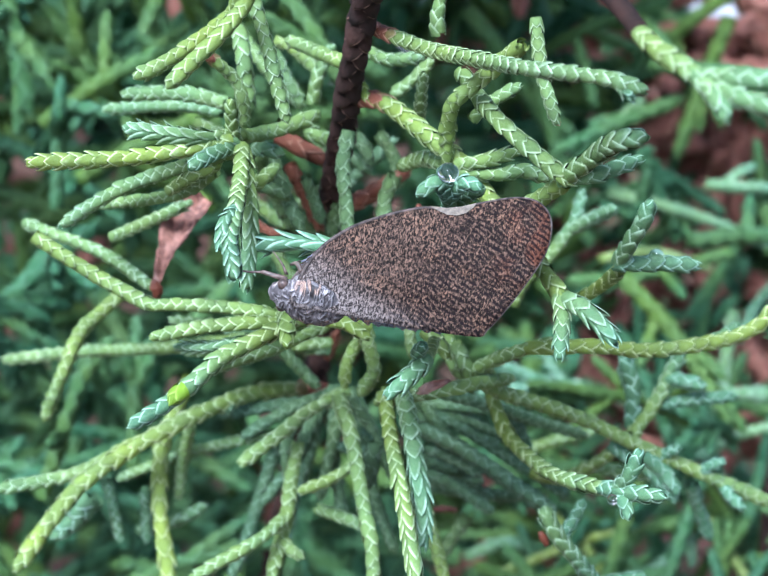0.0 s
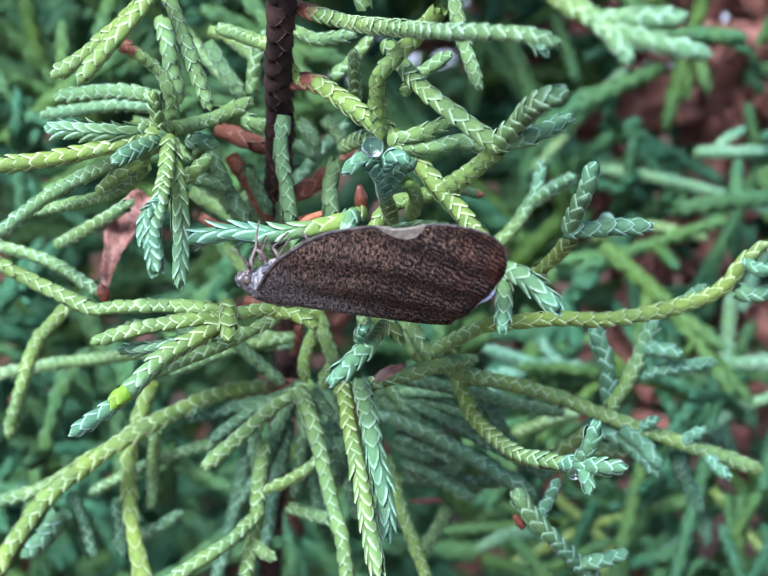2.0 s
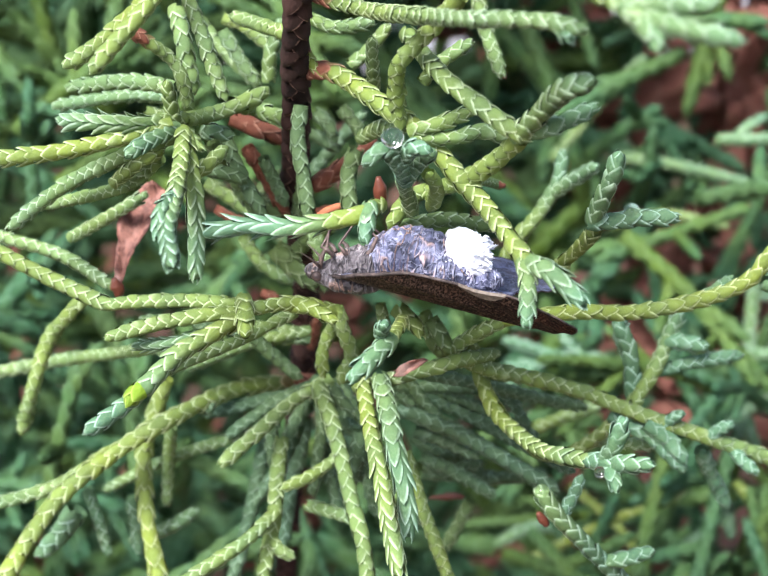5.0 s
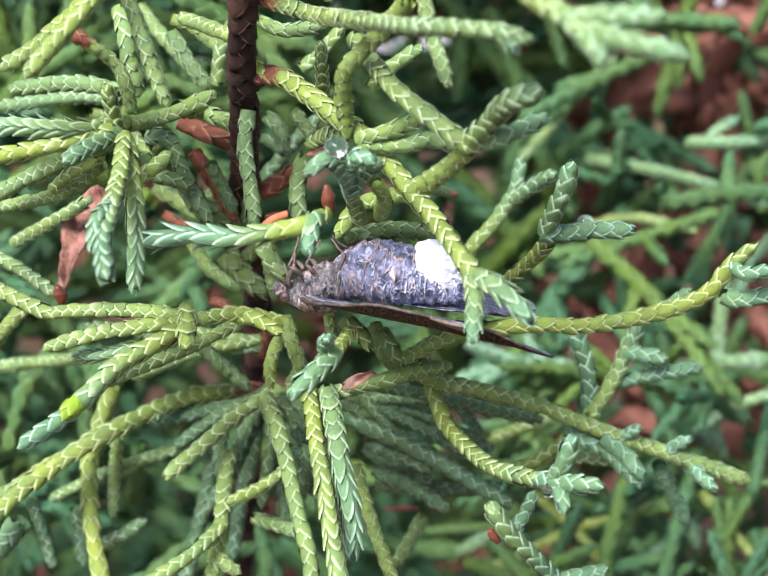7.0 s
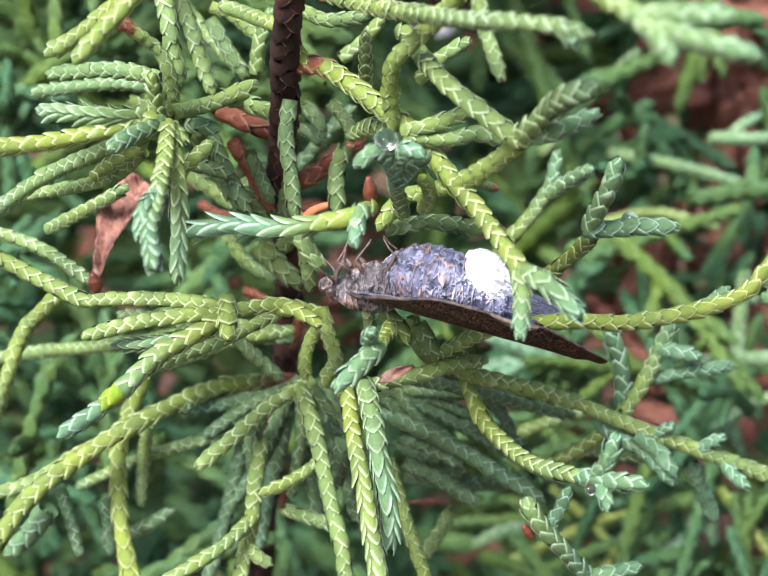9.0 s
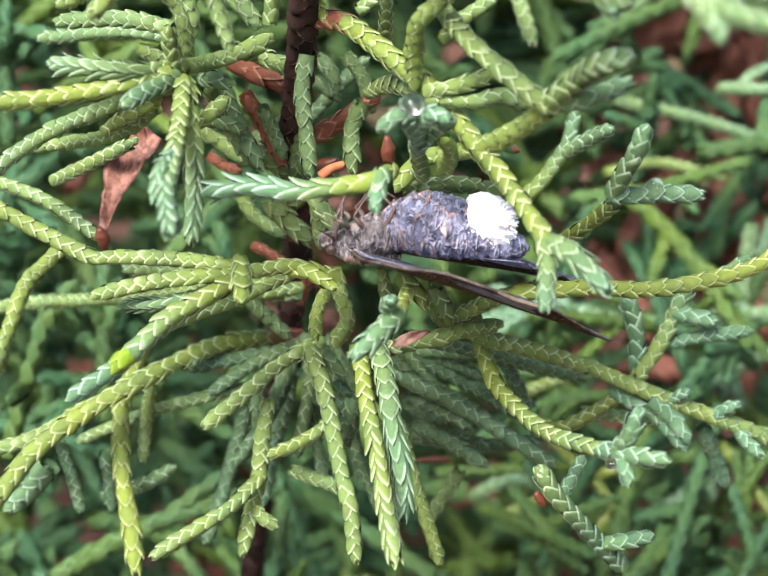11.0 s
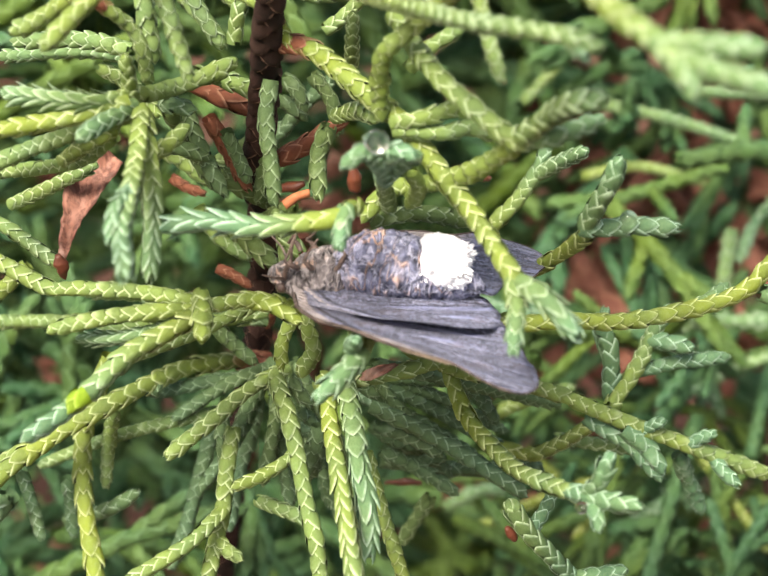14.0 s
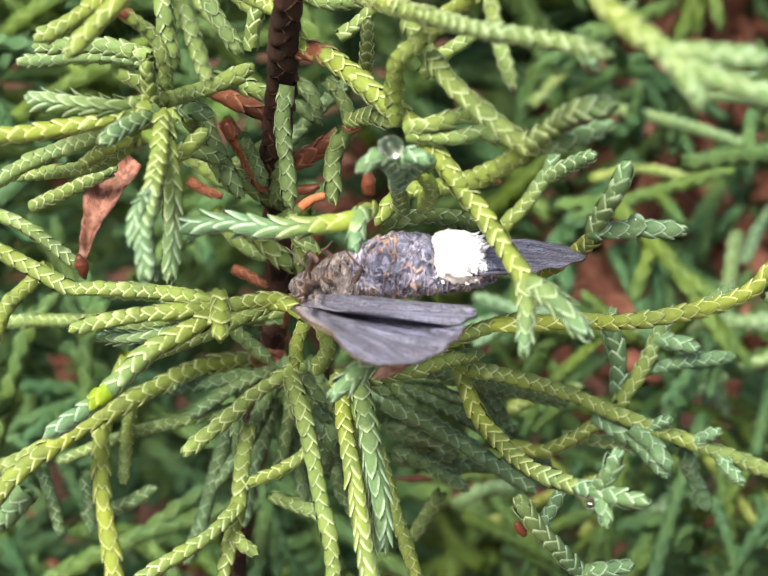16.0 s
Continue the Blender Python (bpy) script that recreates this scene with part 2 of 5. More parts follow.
def body_material(name, dark, mid, light, tan):
    """Wrinkled insect skin: blue-black with pale worn folds, tan in blotches."""
    s = Shade(name, 0.62, 0.3)

    def folds(scale, stretch, width, distortion):
        n = s.noise(scale, 2.5, 0.55, stretch, distortion)
        return s.step(s.math("ABSOLUTE", s.math("SUBTRACT", n, 0.5), 0), 0.0, width, 1.0, 0.0)

    broad = s.noise(520, 3)
    around = folds(760, (2.0, 0.55, 0.55), 0.06, 1.0)
    small = folds(1500, (1.2, 0.8, 0.8), 0.06, 0.8)
    base = s.mix(s.step(s.noise(1700, 4), 0.3, 0.7), dark, mid)
    base = s.mix(s.math("MULTIPLY", small, 0.45), base, light)
    split = s.node("ShaderNodeSeparateXYZ")
    s.link(s.coord, split.inputs[0])
    belt = s.math("MULTIPLY", s.step(split.outputs["X"], 0.0018, 0.0028), s.step(split.outputs["X"], 0.0036, 0.0048, 1.0, 0.0))
    pale = s.mix(s.math("MAXIMUM", belt, s.step(broad, 0.5, 0.64)), light, tan)
    base = s.mix(s.math("MULTIPLY", around, s.step(s.noise(900, 2), 0.35, 0.6, 0.25, 0.95)), base, pale)
    base = s.mix(s.step(s.noise(4200, 3), 0.58, 0.75, 0, 0.5), base, light)
    s.colour(base).bump(s.math("ADD", s.math("ADD", broad, around), s.math("MULTIPLY", small, 0.5)), 0.9, 0.00016)
    return s.mat


BODY = body_material("mottled_body", (0.012, 0.013, 0.022), (0.185, 0.195, 0.3), (0.6, 0.61, 0.78), (0.66, 0.42, 0.3))
THORAX = body_material("mottled_thorax", (0.014, 0.011, 0.011), (0.17, 0.148, 0.15), (0.42, 0.38, 0.38), (0.44, 0.29, 0.22))


def water_material():
    s = Shade("water", 0.0, 0.5)
    s.bsdf.inputs["Transmission Weight"].default_value = 1.0
    s.bsdf.inputs["IOR"].default_value = 1.33
    return s.mat


WATER = water_material()

# ---- builders ----


def mesh_object(name, verts, faces, material, parent=None, smooth=True, attrs=()):
    me = bpy.data.meshes.new(name)
    me.from_pydata(np.asarray(verts).tolist(), [], faces if isinstance(faces, list) else faces.tolist())
    for key, values in attrs:
        me.attributes.new(key, "FLOAT", "POINT").data.foreach_set("value", np.asarray(values, np.float32))
    for m in material if isinstance(material, (list, tuple)) else (material,):
        me.materials.append(m)
    if smooth:
        me.polygons.foreach_set("use_smooth", np.ones(len(me.polygons), bool))
    me.update()
    ob = new(name, me)
    ob.parent = parent
    return ob


def part(name, bm, material, parent, label=""):
    me = bpy.data.meshes.new(name)
    bm.to_mesh(me)
    bm.free()
    me.materials.append(material)
    me.polygons.foreach_set("use_smooth", np.ones(len(me.polygons), bool))
    ob = new(name, me)
    ob.parent = parent
    return tagged(ob, label)


def spline(points, step):
    """Points at even steps along a smooth curve through the given ones."""
    p = np.asarray(points, float)
    if len(p) == 2:
        p = np.array([p[0], p.mean(0), p[1]])
    e = np.vstack([2 * p[0] - p[1], p, 2 * p[-1] - p[-2]])
    out = []
    for a, b, c, d in zip(e, e[1:], e[2:], e[3:]):
        t = np.linspace(0, 1, 24, endpoint=False)[:, None]
        out.append(0.5 * (2 * b + (c - a) * t + (2 * a - 5 * b + 4 * c - d) * t**2 + (3 * b - a - 3 * c + d) * t**3))
    out = np.vstack([*out, p[-1:]])
    s = np.r_[0, np.cumsum(np.linalg.norm(np.diff(out, axis=0), axis=1))]
    n = max(3, int(round(s[-1] / step)) + 1)
    at_s = np.linspace(0, s[-1], n)
    return np.stack([np.interp(at_s, s, out[:, k]) for k in range(3)], 1), s[-1]


def frames_along(c):
    """Tangent, normal and binormal at each point, with no twist."""
    t = np.gradient(c, axis=0)
    t /= np.linalg.norm(t, axis=1, keepdims=True) + 1e-12
    n = np.cross(t[0], (0.31, 0.57, 0.76))
    out = []
    for k in range(len(c)):
        n = n - t[k] * (n @ t[k])
        n /= np.linalg.norm(n) + 1e-12
        out.append(n.copy())
    n = np.array(out)
    return t, n, np.cross(t, n)


def scaly(points, r, tone0, tone1, flags, rng, nu=7, nv=7, pitch=0.95):
    """Vertices (mm), quads and attributes of a shoot: a core under overlapping pairs of scale leaves, each pair turned a quarter."""
    gap = pitch * r
    c, length = spline(points, gap)
    n_nodes = len(c)
    t, n, b = frames_along(c)
    f_end = np.arange(n_nodes)[::-1]  # nodes to the tip
    rad = r * (1 - 0.22 * np.exp(-f_end / 0.7)) * (1 + 0.06 * rng.standard_normal(n_nodes))
    along_twig = np.linspace(0, 1, n_nodes)
    dry = np.zeros(n_nodes)
    if "B" in flags:
        dry[:] = 1
    elif "b" in flags:
        dry = np.clip((min(0.17, 2.0 / length) - along_twig) / 0.03 + 0.5, 0, 1)
    tone = tone0 + (tone1 - tone0) * np.clip((along_twig - 0.25) / 0.6, 0, 1)
    verts, quads, A, L, T, D = [], [], [], [], [], []
    u, v = np.meshgrid(np.linspace(-1, 1, nu), np.linspace(0, 1, nv))
    u, v = u.ravel(), v.ravel()
    grid = [(i * nu + j, i * nu + j + 1, (i + 1) * nu + j + 1, (i + 1) * nu + j) for i in range(nv - 1) for j in range(nu - 1)]
    grid = np.array(grid)
    count = 0
    roll = rng.uniform(0, 1.5)
    for k in range(n_nodes):
        spiky = ("s" in flags and along_twig[k] > 0.45) or ("S" in flags and 0.35 < along_twig[k] < 0.93)
        for side in (0, 1):
            ang0 = roll + 0.02 * k + (k % 2) * math.pi / 2 + side * math.pi + rng.normal(0, 0.05)
            half = 1.3 * (1 - v**1.5) ** 0.85 if not spiky else 0.85 * (1 - v**1.9) ** 0.85 * (0.8 + 0.2 * np.minimum(1, v * 4))
            ang = ang0 + half * u
            reach = gap * (2.05 if not spiky else 2.9) * (1 + 0.08 * rng.standard_normal())
            lift = (rng.uniform(0.03, 0.16) if "K" in flags else rng.uniform(0.0, 0.2) ** 1.8 if not spiky else rng.uniform(0.0, 0.3) if "s" in flags else rng.uniform(0.3, 1.0)) * v**2.5
            if f_end[k] < 2:
                lift = lift - (0.75 if f_end[k] == 0 else 0.3) * v**1.6
                reach *= 0.62 if f_end[k] == 0 else 0.85
            swell = 0.13 * np.sin(v**1.9 * math.pi) * (1 - u * u)
            rr = rad[k] * (0.96 + 0.075 * v + swell + lift - (0 if spiky else 0.035) * v**5)
            s = (v - (0.25 if k else 0.05)) * reach
            f = k + s / gap  # follow the bend of the shoot
            fi = np.clip(f, 0, n_nodes - 1.001)
            i0 = fi.astype(int)
            w = (fi - i0)[:, None]
            cc = c[i0] * (1 - w) + c[i0 + 1] * w + t[-1] * (np.maximum(f - fi, 0) * gap)[:, None]
            if spiky:
                cc = c[k] + t[k] * s[:, None]
            nn, bb = n[i0] * (1 - w) + n[i0 + 1] * w, b[i0] * (1 - w) + b[i0 + 1] * w
            p = cc + (nn * np.cos(ang)[:, None] + bb * np.sin(ang)[:, None]) * rr[:, None]
            verts.append(p)
            quads.append(grid + count)
            count += len(p)
            A.append((1 - np.abs(u)) * half)  # how far from the leaf's edge, in radians round the shoot
            L.append(v)
            T.append(np.full(len(p), tone[k]))
            D.append(np.full(len(p), dry[k]))
    m = 7  # the core
    ang = np.arange(m) * 2 * math.pi / m
    ring = n[:, None] * np.cos(ang)[None, :, None] + b[:, None] * np.sin(ang)[None, :, None]
    rc = rad * 0.86
    rc[0] = 0.0
    core = (c[:, None] + ring * rc[:, None, None]).reshape(-1, 3)
    dome = [c[-1] + t[-1] * rc[-1] * a + ring[-1] * rc[-1] * w for a, w in ((0.45, 0.88), (0.8, 0.55), (0.95, 0.0))]
    core = np.vstack([core, *dome])
    verts.append(core)
    q = [(i * m + j, i * m + (j + 1) % m, (i + 1) * m + (j + 1) % m, (i + 1) * m + j) for i in range(n_nodes + 2) for j in range(m)]
    quads.append(np.array(q) + count)
    A.append(np.ones(len(core)))
    L.append(np.zeros(len(core)))
    T.append(np.repeat(np.r_[tone, [tone[-1]] * 3], m))
    D.append(np.repeat(np.r_[dry, [dry[-1]] * 3], m))
    return np.vstack(verts), np.vstack(quads), [np.concatenate(x) for x in (A, L, T, D)]


ATTRS = ("across", "along", "tone", "dry")
rng = np.random.default_rng(7)


def twig(branch, r, tone0, tone1, flags, *points):
    v, q, at_v = scaly(points, r * 0.97, tone0, tone1, flags, rng, pitch=0.98 if tone0 > 0.12 else 1.25)
    return mesh_object("twig", v * MM, q, DARK_LEAF if "o" in flags else LEAF, branch, True, list(zip(ATTRS, at_v)))


def tube(points, radii, sides=8, step=0.25):
    """Vertices (mm) and faces of a round tapering tube with closed ends."""
    c, _ = spline(points, step)
    t, n, b = frames_along(c)
    r = np.interp(np.linspace(0, 1, len(c)), np.linspace(0, 1, len(radii)), radii)
    ang = np.arange(sides) * 2 * math.pi / sides
    ring = n[:, None] * np.cos(ang)[None, :, None] + b[:, None] * np.sin(ang)[None, :, None]
    v = (c[:, None] + ring * r[:, None, None]).reshape(-1, 3)
    f = [(i * sides + j, i * sides + (j + 1) % sides, (i + 1) * sides + (j + 1) % sides, (i + 1) * sides + j) for i in range(len(c) - 1) for j in range(sides)]
    f += [tuple(range(sides))[::-1], tuple(range((len(c) - 1) * sides, len(c) * sides))]
    return v, f


def tube_part(name, points, radii, material, parent, label="", sides=8, step=0.25, rough=0.0):
    v, f = tube(points, radii, sides, step)
    if rough:
        v = v + np.array([noise.noise_vector(Vector(p) * 1.3) * rough + noise.noise_vector(Vector(p) * 4.0) * rough * 0.4 for p in v])
    return tagged(mesh_object(name, v * MM, f, material, parent), label)


def dry_leaf(name, points, widths, parent, label):
    """A thin folded dry leaf with two skins (mm), ragged along its edges."""
    c, _ = spline(points, 0.22)
    t, n, b = frames_along(c)
    side = np.cross(t, (0.0, -0.8, 0.6))
    side /= np.linalg.norm(side, axis=1, keepdims=True)
    out = np.cross(side, t)
    w = np.interp(np.linspace(0, 1, len(c)), np.linspace(0, 1, len(widths)), widths)
    m = 7
    u = np.linspace(-1, 1, m)
    v = []
    for skin in (0.05, -0.05):
        for k in range(len(c)):
            ragged = 1 + 0.22 * noise.noise((k * 0.45, 3.1, 0)) * np.abs(u)
            fold = 0.28 * np.abs(u) ** 1.5 * w[k] + 0.12 * np.sin(k * 0.6 + u * 3)
            v.append(c[k] + side[k] * (u * w[k] * 0.5 * ragged)[:, None] + out[k] * (fold + skin)[:, None])
    v = np.vstack(v)
    v = v + np.array([noise.noise_vector(Vector(p) * 1.1) * 0.12 + noise.noise_vector(Vector(p) * 3.0) * 0.06 for p in v])
    rows = len(c)
    f = []
    for o, flip in ((0, 1), (rows * m, -1)):
        f += [(o + i * m + j, o + i * m + j + 1, o + (i + 1) * m + j + 1, o + (i + 1) * m + j)[::flip] for i in range(rows - 1) for j in range(m - 1)]
    rim = [i * m for i in range(rows)] + [(rows - 1) * m + j for j in range(1, m)] + [i * m + m - 1 for i in range(rows - 2, -1, -1)] + list(range(m - 2, 0, -1))
    f += [(a, b2, b2 + rows * m, a + rows * m) for a, b2 in zip(rim, rim[1:] + rim[:1])]
    return tagged(mesh_object(name, v * MM, f, DRY, parent), label)


def bract(r, *points):
    """A short dead brown shoot of dry scales."""
    v, q, at_v = scaly(points, r, 0, 0, "B", rng, 5, 5, 1.1)
    tagged(mesh_object("bract", v * MM, q, LEAF, main, True, list(zip(ATTRS, at_v))), "dry brown bract")


# ---- ground ----
GROUND_Z = -0.32


def ground():
    bm = bmesh.new()
    n, near = 60, 0.9
    rows = []
    for i in range(n + 1):
        row = []
        for j in range(n + 1):
            x, y = (2 * i / n - 1), (2 * j / n - 1)
            x, y = (math.copysign(abs(k) * near + abs(k) ** 9 * 400, k) for k in (x, y))
            z = GROUND_Z + (0.02 * noise.noise((x * 6, y * 6, 0)) + 0.01 * noise.noise((x * 25, y * 25, 3)) if max(abs(x), abs(y)) < 3 else 0)
            row.append(bm.verts.new((x, y, z)))
        rows.append(row)
    for i in range(n):
        for j in range(n):
            bm.faces.new((rows[i][j], rows[i + 1][j], rows[i + 1][j + 1], rows[i][j + 1]))
    ob = part("ground", bm, SOIL, None)
    tagged(ob, "brown soil strewn with dry juniper litter", "ground", kind="structure")


ground()


def pavement():
    """A pale concrete path beyond the planting bed, a real step above the soil."""
    bm = bmesh.new()
    x0, x1, y0, y1, z0, z1 = -30.0, 30.0, 0.62, 2.2, GROUND_Z - 0.05, GROUND_Z + 0.06
    bmesh.ops.create_cube(bm, size=1.0)
    for q in bm.verts:
        q.co = Vector(((x0 + x1) / 2 + q.co.x * (x1 - x0), (y0 + y1) / 2 + q.co.y * (y1 - y0), (z0 + z1) / 2 + q.co.z * (z1 - z0)))
    c = Shade("pale_concrete", 0.85, 0.25)
    c.colour(c.mix(c.noise(30, 6), (0.3, 0.3, 0.31), (0.48, 0.48, 0.5))).bump(c.noise(400, 4), 0.4, 0.002)
    tagged(part("pavement", bm, c.mat, None), "pale grey concrete path beyond the planting bed", "path", kind="structure")


pavement()

# ---- the juniper branch ----
main = tagged(new("juniper_branch"), "upright juniper branch with green scale-leaved twigs", "branch")
fore = tagged(new("juniper_spray"), "pale green juniper spray reaching out in front", "branch")
STEM_POINTS = ((-4.1, 1.2, 23.4), (-5.5, 4.9, 16.9), (-6.1, 6.0, 13.1), (-6.6, 7.2, 9.8), (-7.0, 8.7, 6.0), (-7.5, 10.1, 2.6), (-7.9, 11.2, -1.1),
               (-8.2, 12.8, -8.5), (-8.7, 12.7, -12.2), (-9.3, 13.1, -16.1), (-11.4, 16.8, -27.8), (-14.2, 20.2, -45.4), (-25, 40, -160), (-30, 60, -330))
sv, sq, sa = scaly(STEM_POINTS[:12], 0.78, 0, 0, "BK", rng, 7, 7, 0.85)
tagged(mesh_object("stem", sv * MM, sq, BARK, main, True, list(zip(ATTRS, sa))), "dark red-brown scaly stem")
tube_part("lower_stem", STEM_POINTS[11:], (0.7, 1.2, 3.0), BARK, main, "dark brown woody stem", 10, 4)
tube_part("stalk", ((6.75, -12.4, 23.5), (3.5, -4.0, 26.0), (1.0, 12.0, 36.0), (-2.0, 25.0, 52.0)), (0.45, 0.6, 0.8), BARK, fore)


def new_growth(points):
    """A pair of fresh bright yellow-green scales on a shoot."""
    v, q, at_v = scaly(points, 0.5, 0, 0, "", rng)
    tagged(mesh_object("new_growth", v * MM, q, FRESH, main, True, list(zip(ATTRS, at_v))), "bright yellow-green fresh scales")


twig(main, 0.41, .2, .4, "", (-11.9, 0.7, 18.8), (-12.5, 1.4, 17.3), (-14.2, 2.0, 15.6), (-16.7, 2.5, 13.6), (-17.8, 2.9, 12.9))
twig(main, 0.42, .2, .3, "", (-11.4, 0.7, 18.8), (-12.0, 0.4, 17.9), (-13.1, -1.1, 17.1), (-14.8, -1.7, 15.6), (-15.4, -1.9, 15.0))
twig(main, 0.38, .4, .5, "", (-11.4, 2.8, 17.8), (-11.2, 2.5, 16.9), (-10.7, 1.9, 15.4), (-10.2, 1.2, 13.5), (-9.7, 0.6, 11.7))
twig(main, 0.35, .3, .3, "b", (-14.7, 4.9, 13.5), (-14.3, 4.8, 13.3), (-12.9, 5.4, 11.5), (-12.4, 5.0, 10.4), (-12.3, 5.0, 8.7))
twig(main, 0.46, .5, .5, "", (-12.9, 9.4, 12.5), (-12.5, 7.8, 11.4), (-12.4, 7.4, 10.2), (-12.2, 6.9, 8.9))
twig(main, 0.43, .4, .4, "", (-12.4, 3.3, 9.0), (-11.3, 5.4, 8.0), (-9.7, 6.6, 7.9), (-8.5, 7.8, 7.9))
twig(main, 0.42, .5, .5, "", (-10.4, 7.6, 7.4), (-9.6, 9.5, 6.0), (-8.3, 9.4, 5.5), (-6.7, 9.6, 4.5))
twig(main, 0.39, .3, .8, "S", (-12.4, 3.3, 9.1), (-14.0, 1.2, 10.1), (-15.7, 0.8, 10.5), (-18.3, 1.4, 10.5))
twig(main, 0.43, .15, .1, "", (-12.8, 1.7, 9.6), (-15.2, 0.5, 9.7), (-18.2, -0.2, 9.6), (-20.7, -0.7, 9.7), (-23.1, -1.3, 9.9))
twig(main, 0.40, .5, .7, "", (-12.4, 2.0, 8.9), (-14.8, 1.8, 8.2), (-18.9, 3.3, 5.7), (-21.5, 3.8, 3.8), (-22.7, 3.5, 3.0))
twig(main, 0.35, .5, .5, "", (-13.8, 2.6, 7.2), (-15.7, 3.2, 5.4), (-19.2, 5.0, 3.6), (-21.5, 5.9, 2.8))
twig(main, 0.39, .3, .3, "", (-12.8, 3.0, 8.4), (-12.8, 2.6, 10.4), (-12.8, 2.4, 11.6))
twig(main, 0.41, .7, .8, "", (-12.6, 2.1, 9.2), (-13.9, -0.1, 9.7), (-14.6, -1.3, 9.8))
twig(main, 0.43, .6, .6, "", (-13.7, 10.0, 7.3), (-16.4, 11.2, 7.3), (-20.1, 12.2, 6.7))
twig(main, 0.38, .7, .7, "", (-14.3, 12.9, 5.1), (-17.1, 14.0, 4.9), (-21.8, 14.9, 4.1))
twig(main, 0.44, .2, 1, "s", (-12.2, 1.6, 9.3), (-12.1, -1.6, 9.0), (-12.1, -5.2, 9.1), (-12.1, -7.7, 9.2), (-11.7, -10.2, 9.0))
twig(main, 0.43, .2, .8, "s", (-12.1, 1.5, 9.2), (-11.7, -0.8, 7.8), (-11.6, -2.7, 6.0), (-11.7, -4.5, 4.5))
twig(main, 0.36, 1, 1, "s", (-12.0, -4.1, 9.0), (-12.5, -6.3, 9.5), (-12.6, -7.7, 9.0))
twig(main, 0.45, .1, 1.7, "S", (-2.3, -2.5, 6.6), (-3.0, -4.0, 7.1), (-4.6, -3.7, 6.6), (-6.7, -3.3, 6.1), (-9.0, -2.7, 6.0), (-11.2, -2.8, 5.8))
twig(main, 0.44, .7, 1, "", (-2.7, -3.5, 7.2), (-2.8, -4.3, 7.0), (-3.0, -5.0, 6.3))
twig(main, 0.43, .3, .3, "", (-24.5, 3.3, 2.3), (-22.9, 2.9, 1.3), (-20.9, 2.5, 0.1), (-18.7, 1.6, -0.7), (-17.6, 0.9, -0.8))
twig(main, 0.40, .5, .5, "", (-26.6, 10.5, -1.5), (-24.6, 9.3, -1.5), (-21.5, 7.9, -1.9), (-18.2, 5.2, -2.5))
twig(main, 0.39, .2, .4, "", (-5.2, -0.4, -1.2), (-7.5, -0.7, -0.3), (-9.5, -1.7, 0.2), (-10.6, -1.6, 0.5), (-13.1, -0.6, 0.2), (-16.0, 0.5, -0.4), (-18.0, 1.2, -1.0))
twig(main, 0.39, .2, .2, "", (-7.6, -0.6, -0.6), (-6.5, -1.0, -0.5), (-5.4, -1.6, -0.9))
twig(main, 0.39, .2, .4, "", (-10.3, -2.0, 0.2), (-12.1, -2.3, 0.4), (-15.1, -2.4, 0.0), (-17.1, -2.6, -0.4))
twig(main, 0.48, .2, .3, "", (-9.9, -1.7, 0.9), (-9.7, -3.3, 1.0), (-9.6, -4.8, 0.9))
twig(main, 0.42, .4, .5, "", (-12.8, 7.1, -7.5), (-18.5, 10.7, -11.0), (-24.6, 14.1, -13.9), (-29.9, 14.2, -14.8))
twig(main, 0.47, .2, 1, "", (-9.7, -2.3, 0.4), (-11.5, -3.6, 0.1), (-13.2, -4.9, -0.1), (-14.7, -6.4, -0.8), (-15.7, -7.0, -1.4), (-16.7, -7.9, -1.6), (-17.6, -8.6, -1.8))
twig(main, 0.35, .4, .5, "", (-7.6, 1.6, -2.4), (-10.0, 0.2, -2.8), (-12.2, -0.6, -3.2), (-14.9, -1.4, -3.8))
twig(main, 0.34, .6, .9, "s", (-10.4, -2.0, -0.5), (-13.7, -2.3, -1.2), (-15.9, -1.8, -1.7))
twig(main, 0.44, .3, .4, "", (-20.5, 8.1, -4.8), (-21.6, 7.7, -5.8), (-23.4, 8.1, -8.0), (-24.6, 7.2, -10.5), (-26.0, 7.2, -14.0))
twig(main, 0.52, .2, .2, "b", (-8.3, 11.7, -15.0), (-10.2, 10.7, -14.2), (-12.8, 8.7, -13.0), (-14.6, 6.6, -12.3), (-16.7, 4.3, -11.8), (-19.6, 2.7, -12.6), (-22.6, 1.0, -14.0), (-24.6, -0.8, -15.7), (-26.4, -2.8, -17.6))
twig(main, 0.42, .3, .5, "", (-18.0, 4.0, -12.4), (-20.7, 3.1, -13.4), (-23.5, 2.6, -14.8), (-28.0, 1.8, -15.4))
twig(main, 0.36, .6, .6, "", (-10.5, 7.8, -15.4), (-13.9, 7.1, -15.7), (-17.8, 7.2, -17.1), (-21.7, 7.6, -19.4))
twig(main, 0.45, .4, .4, "", (-6.7, 5.9, -10.6), (-8.9, 4.1, -10.7), (-10.6, 2.6, -11.3), (-12.9, 1.1, -12.4))
twig(main, 0.52, .1, .1, "", (-16.7, 7.6, -11.0), (-17.6, 6.9, -13.0), (-18.3, 6.0, -14.5), (-18.6, 5.4, -16.0), (-18.6, 3.7, -18.5), (-18.0, 1.1, -20.6), (-17.7, -0.6, -21.9))
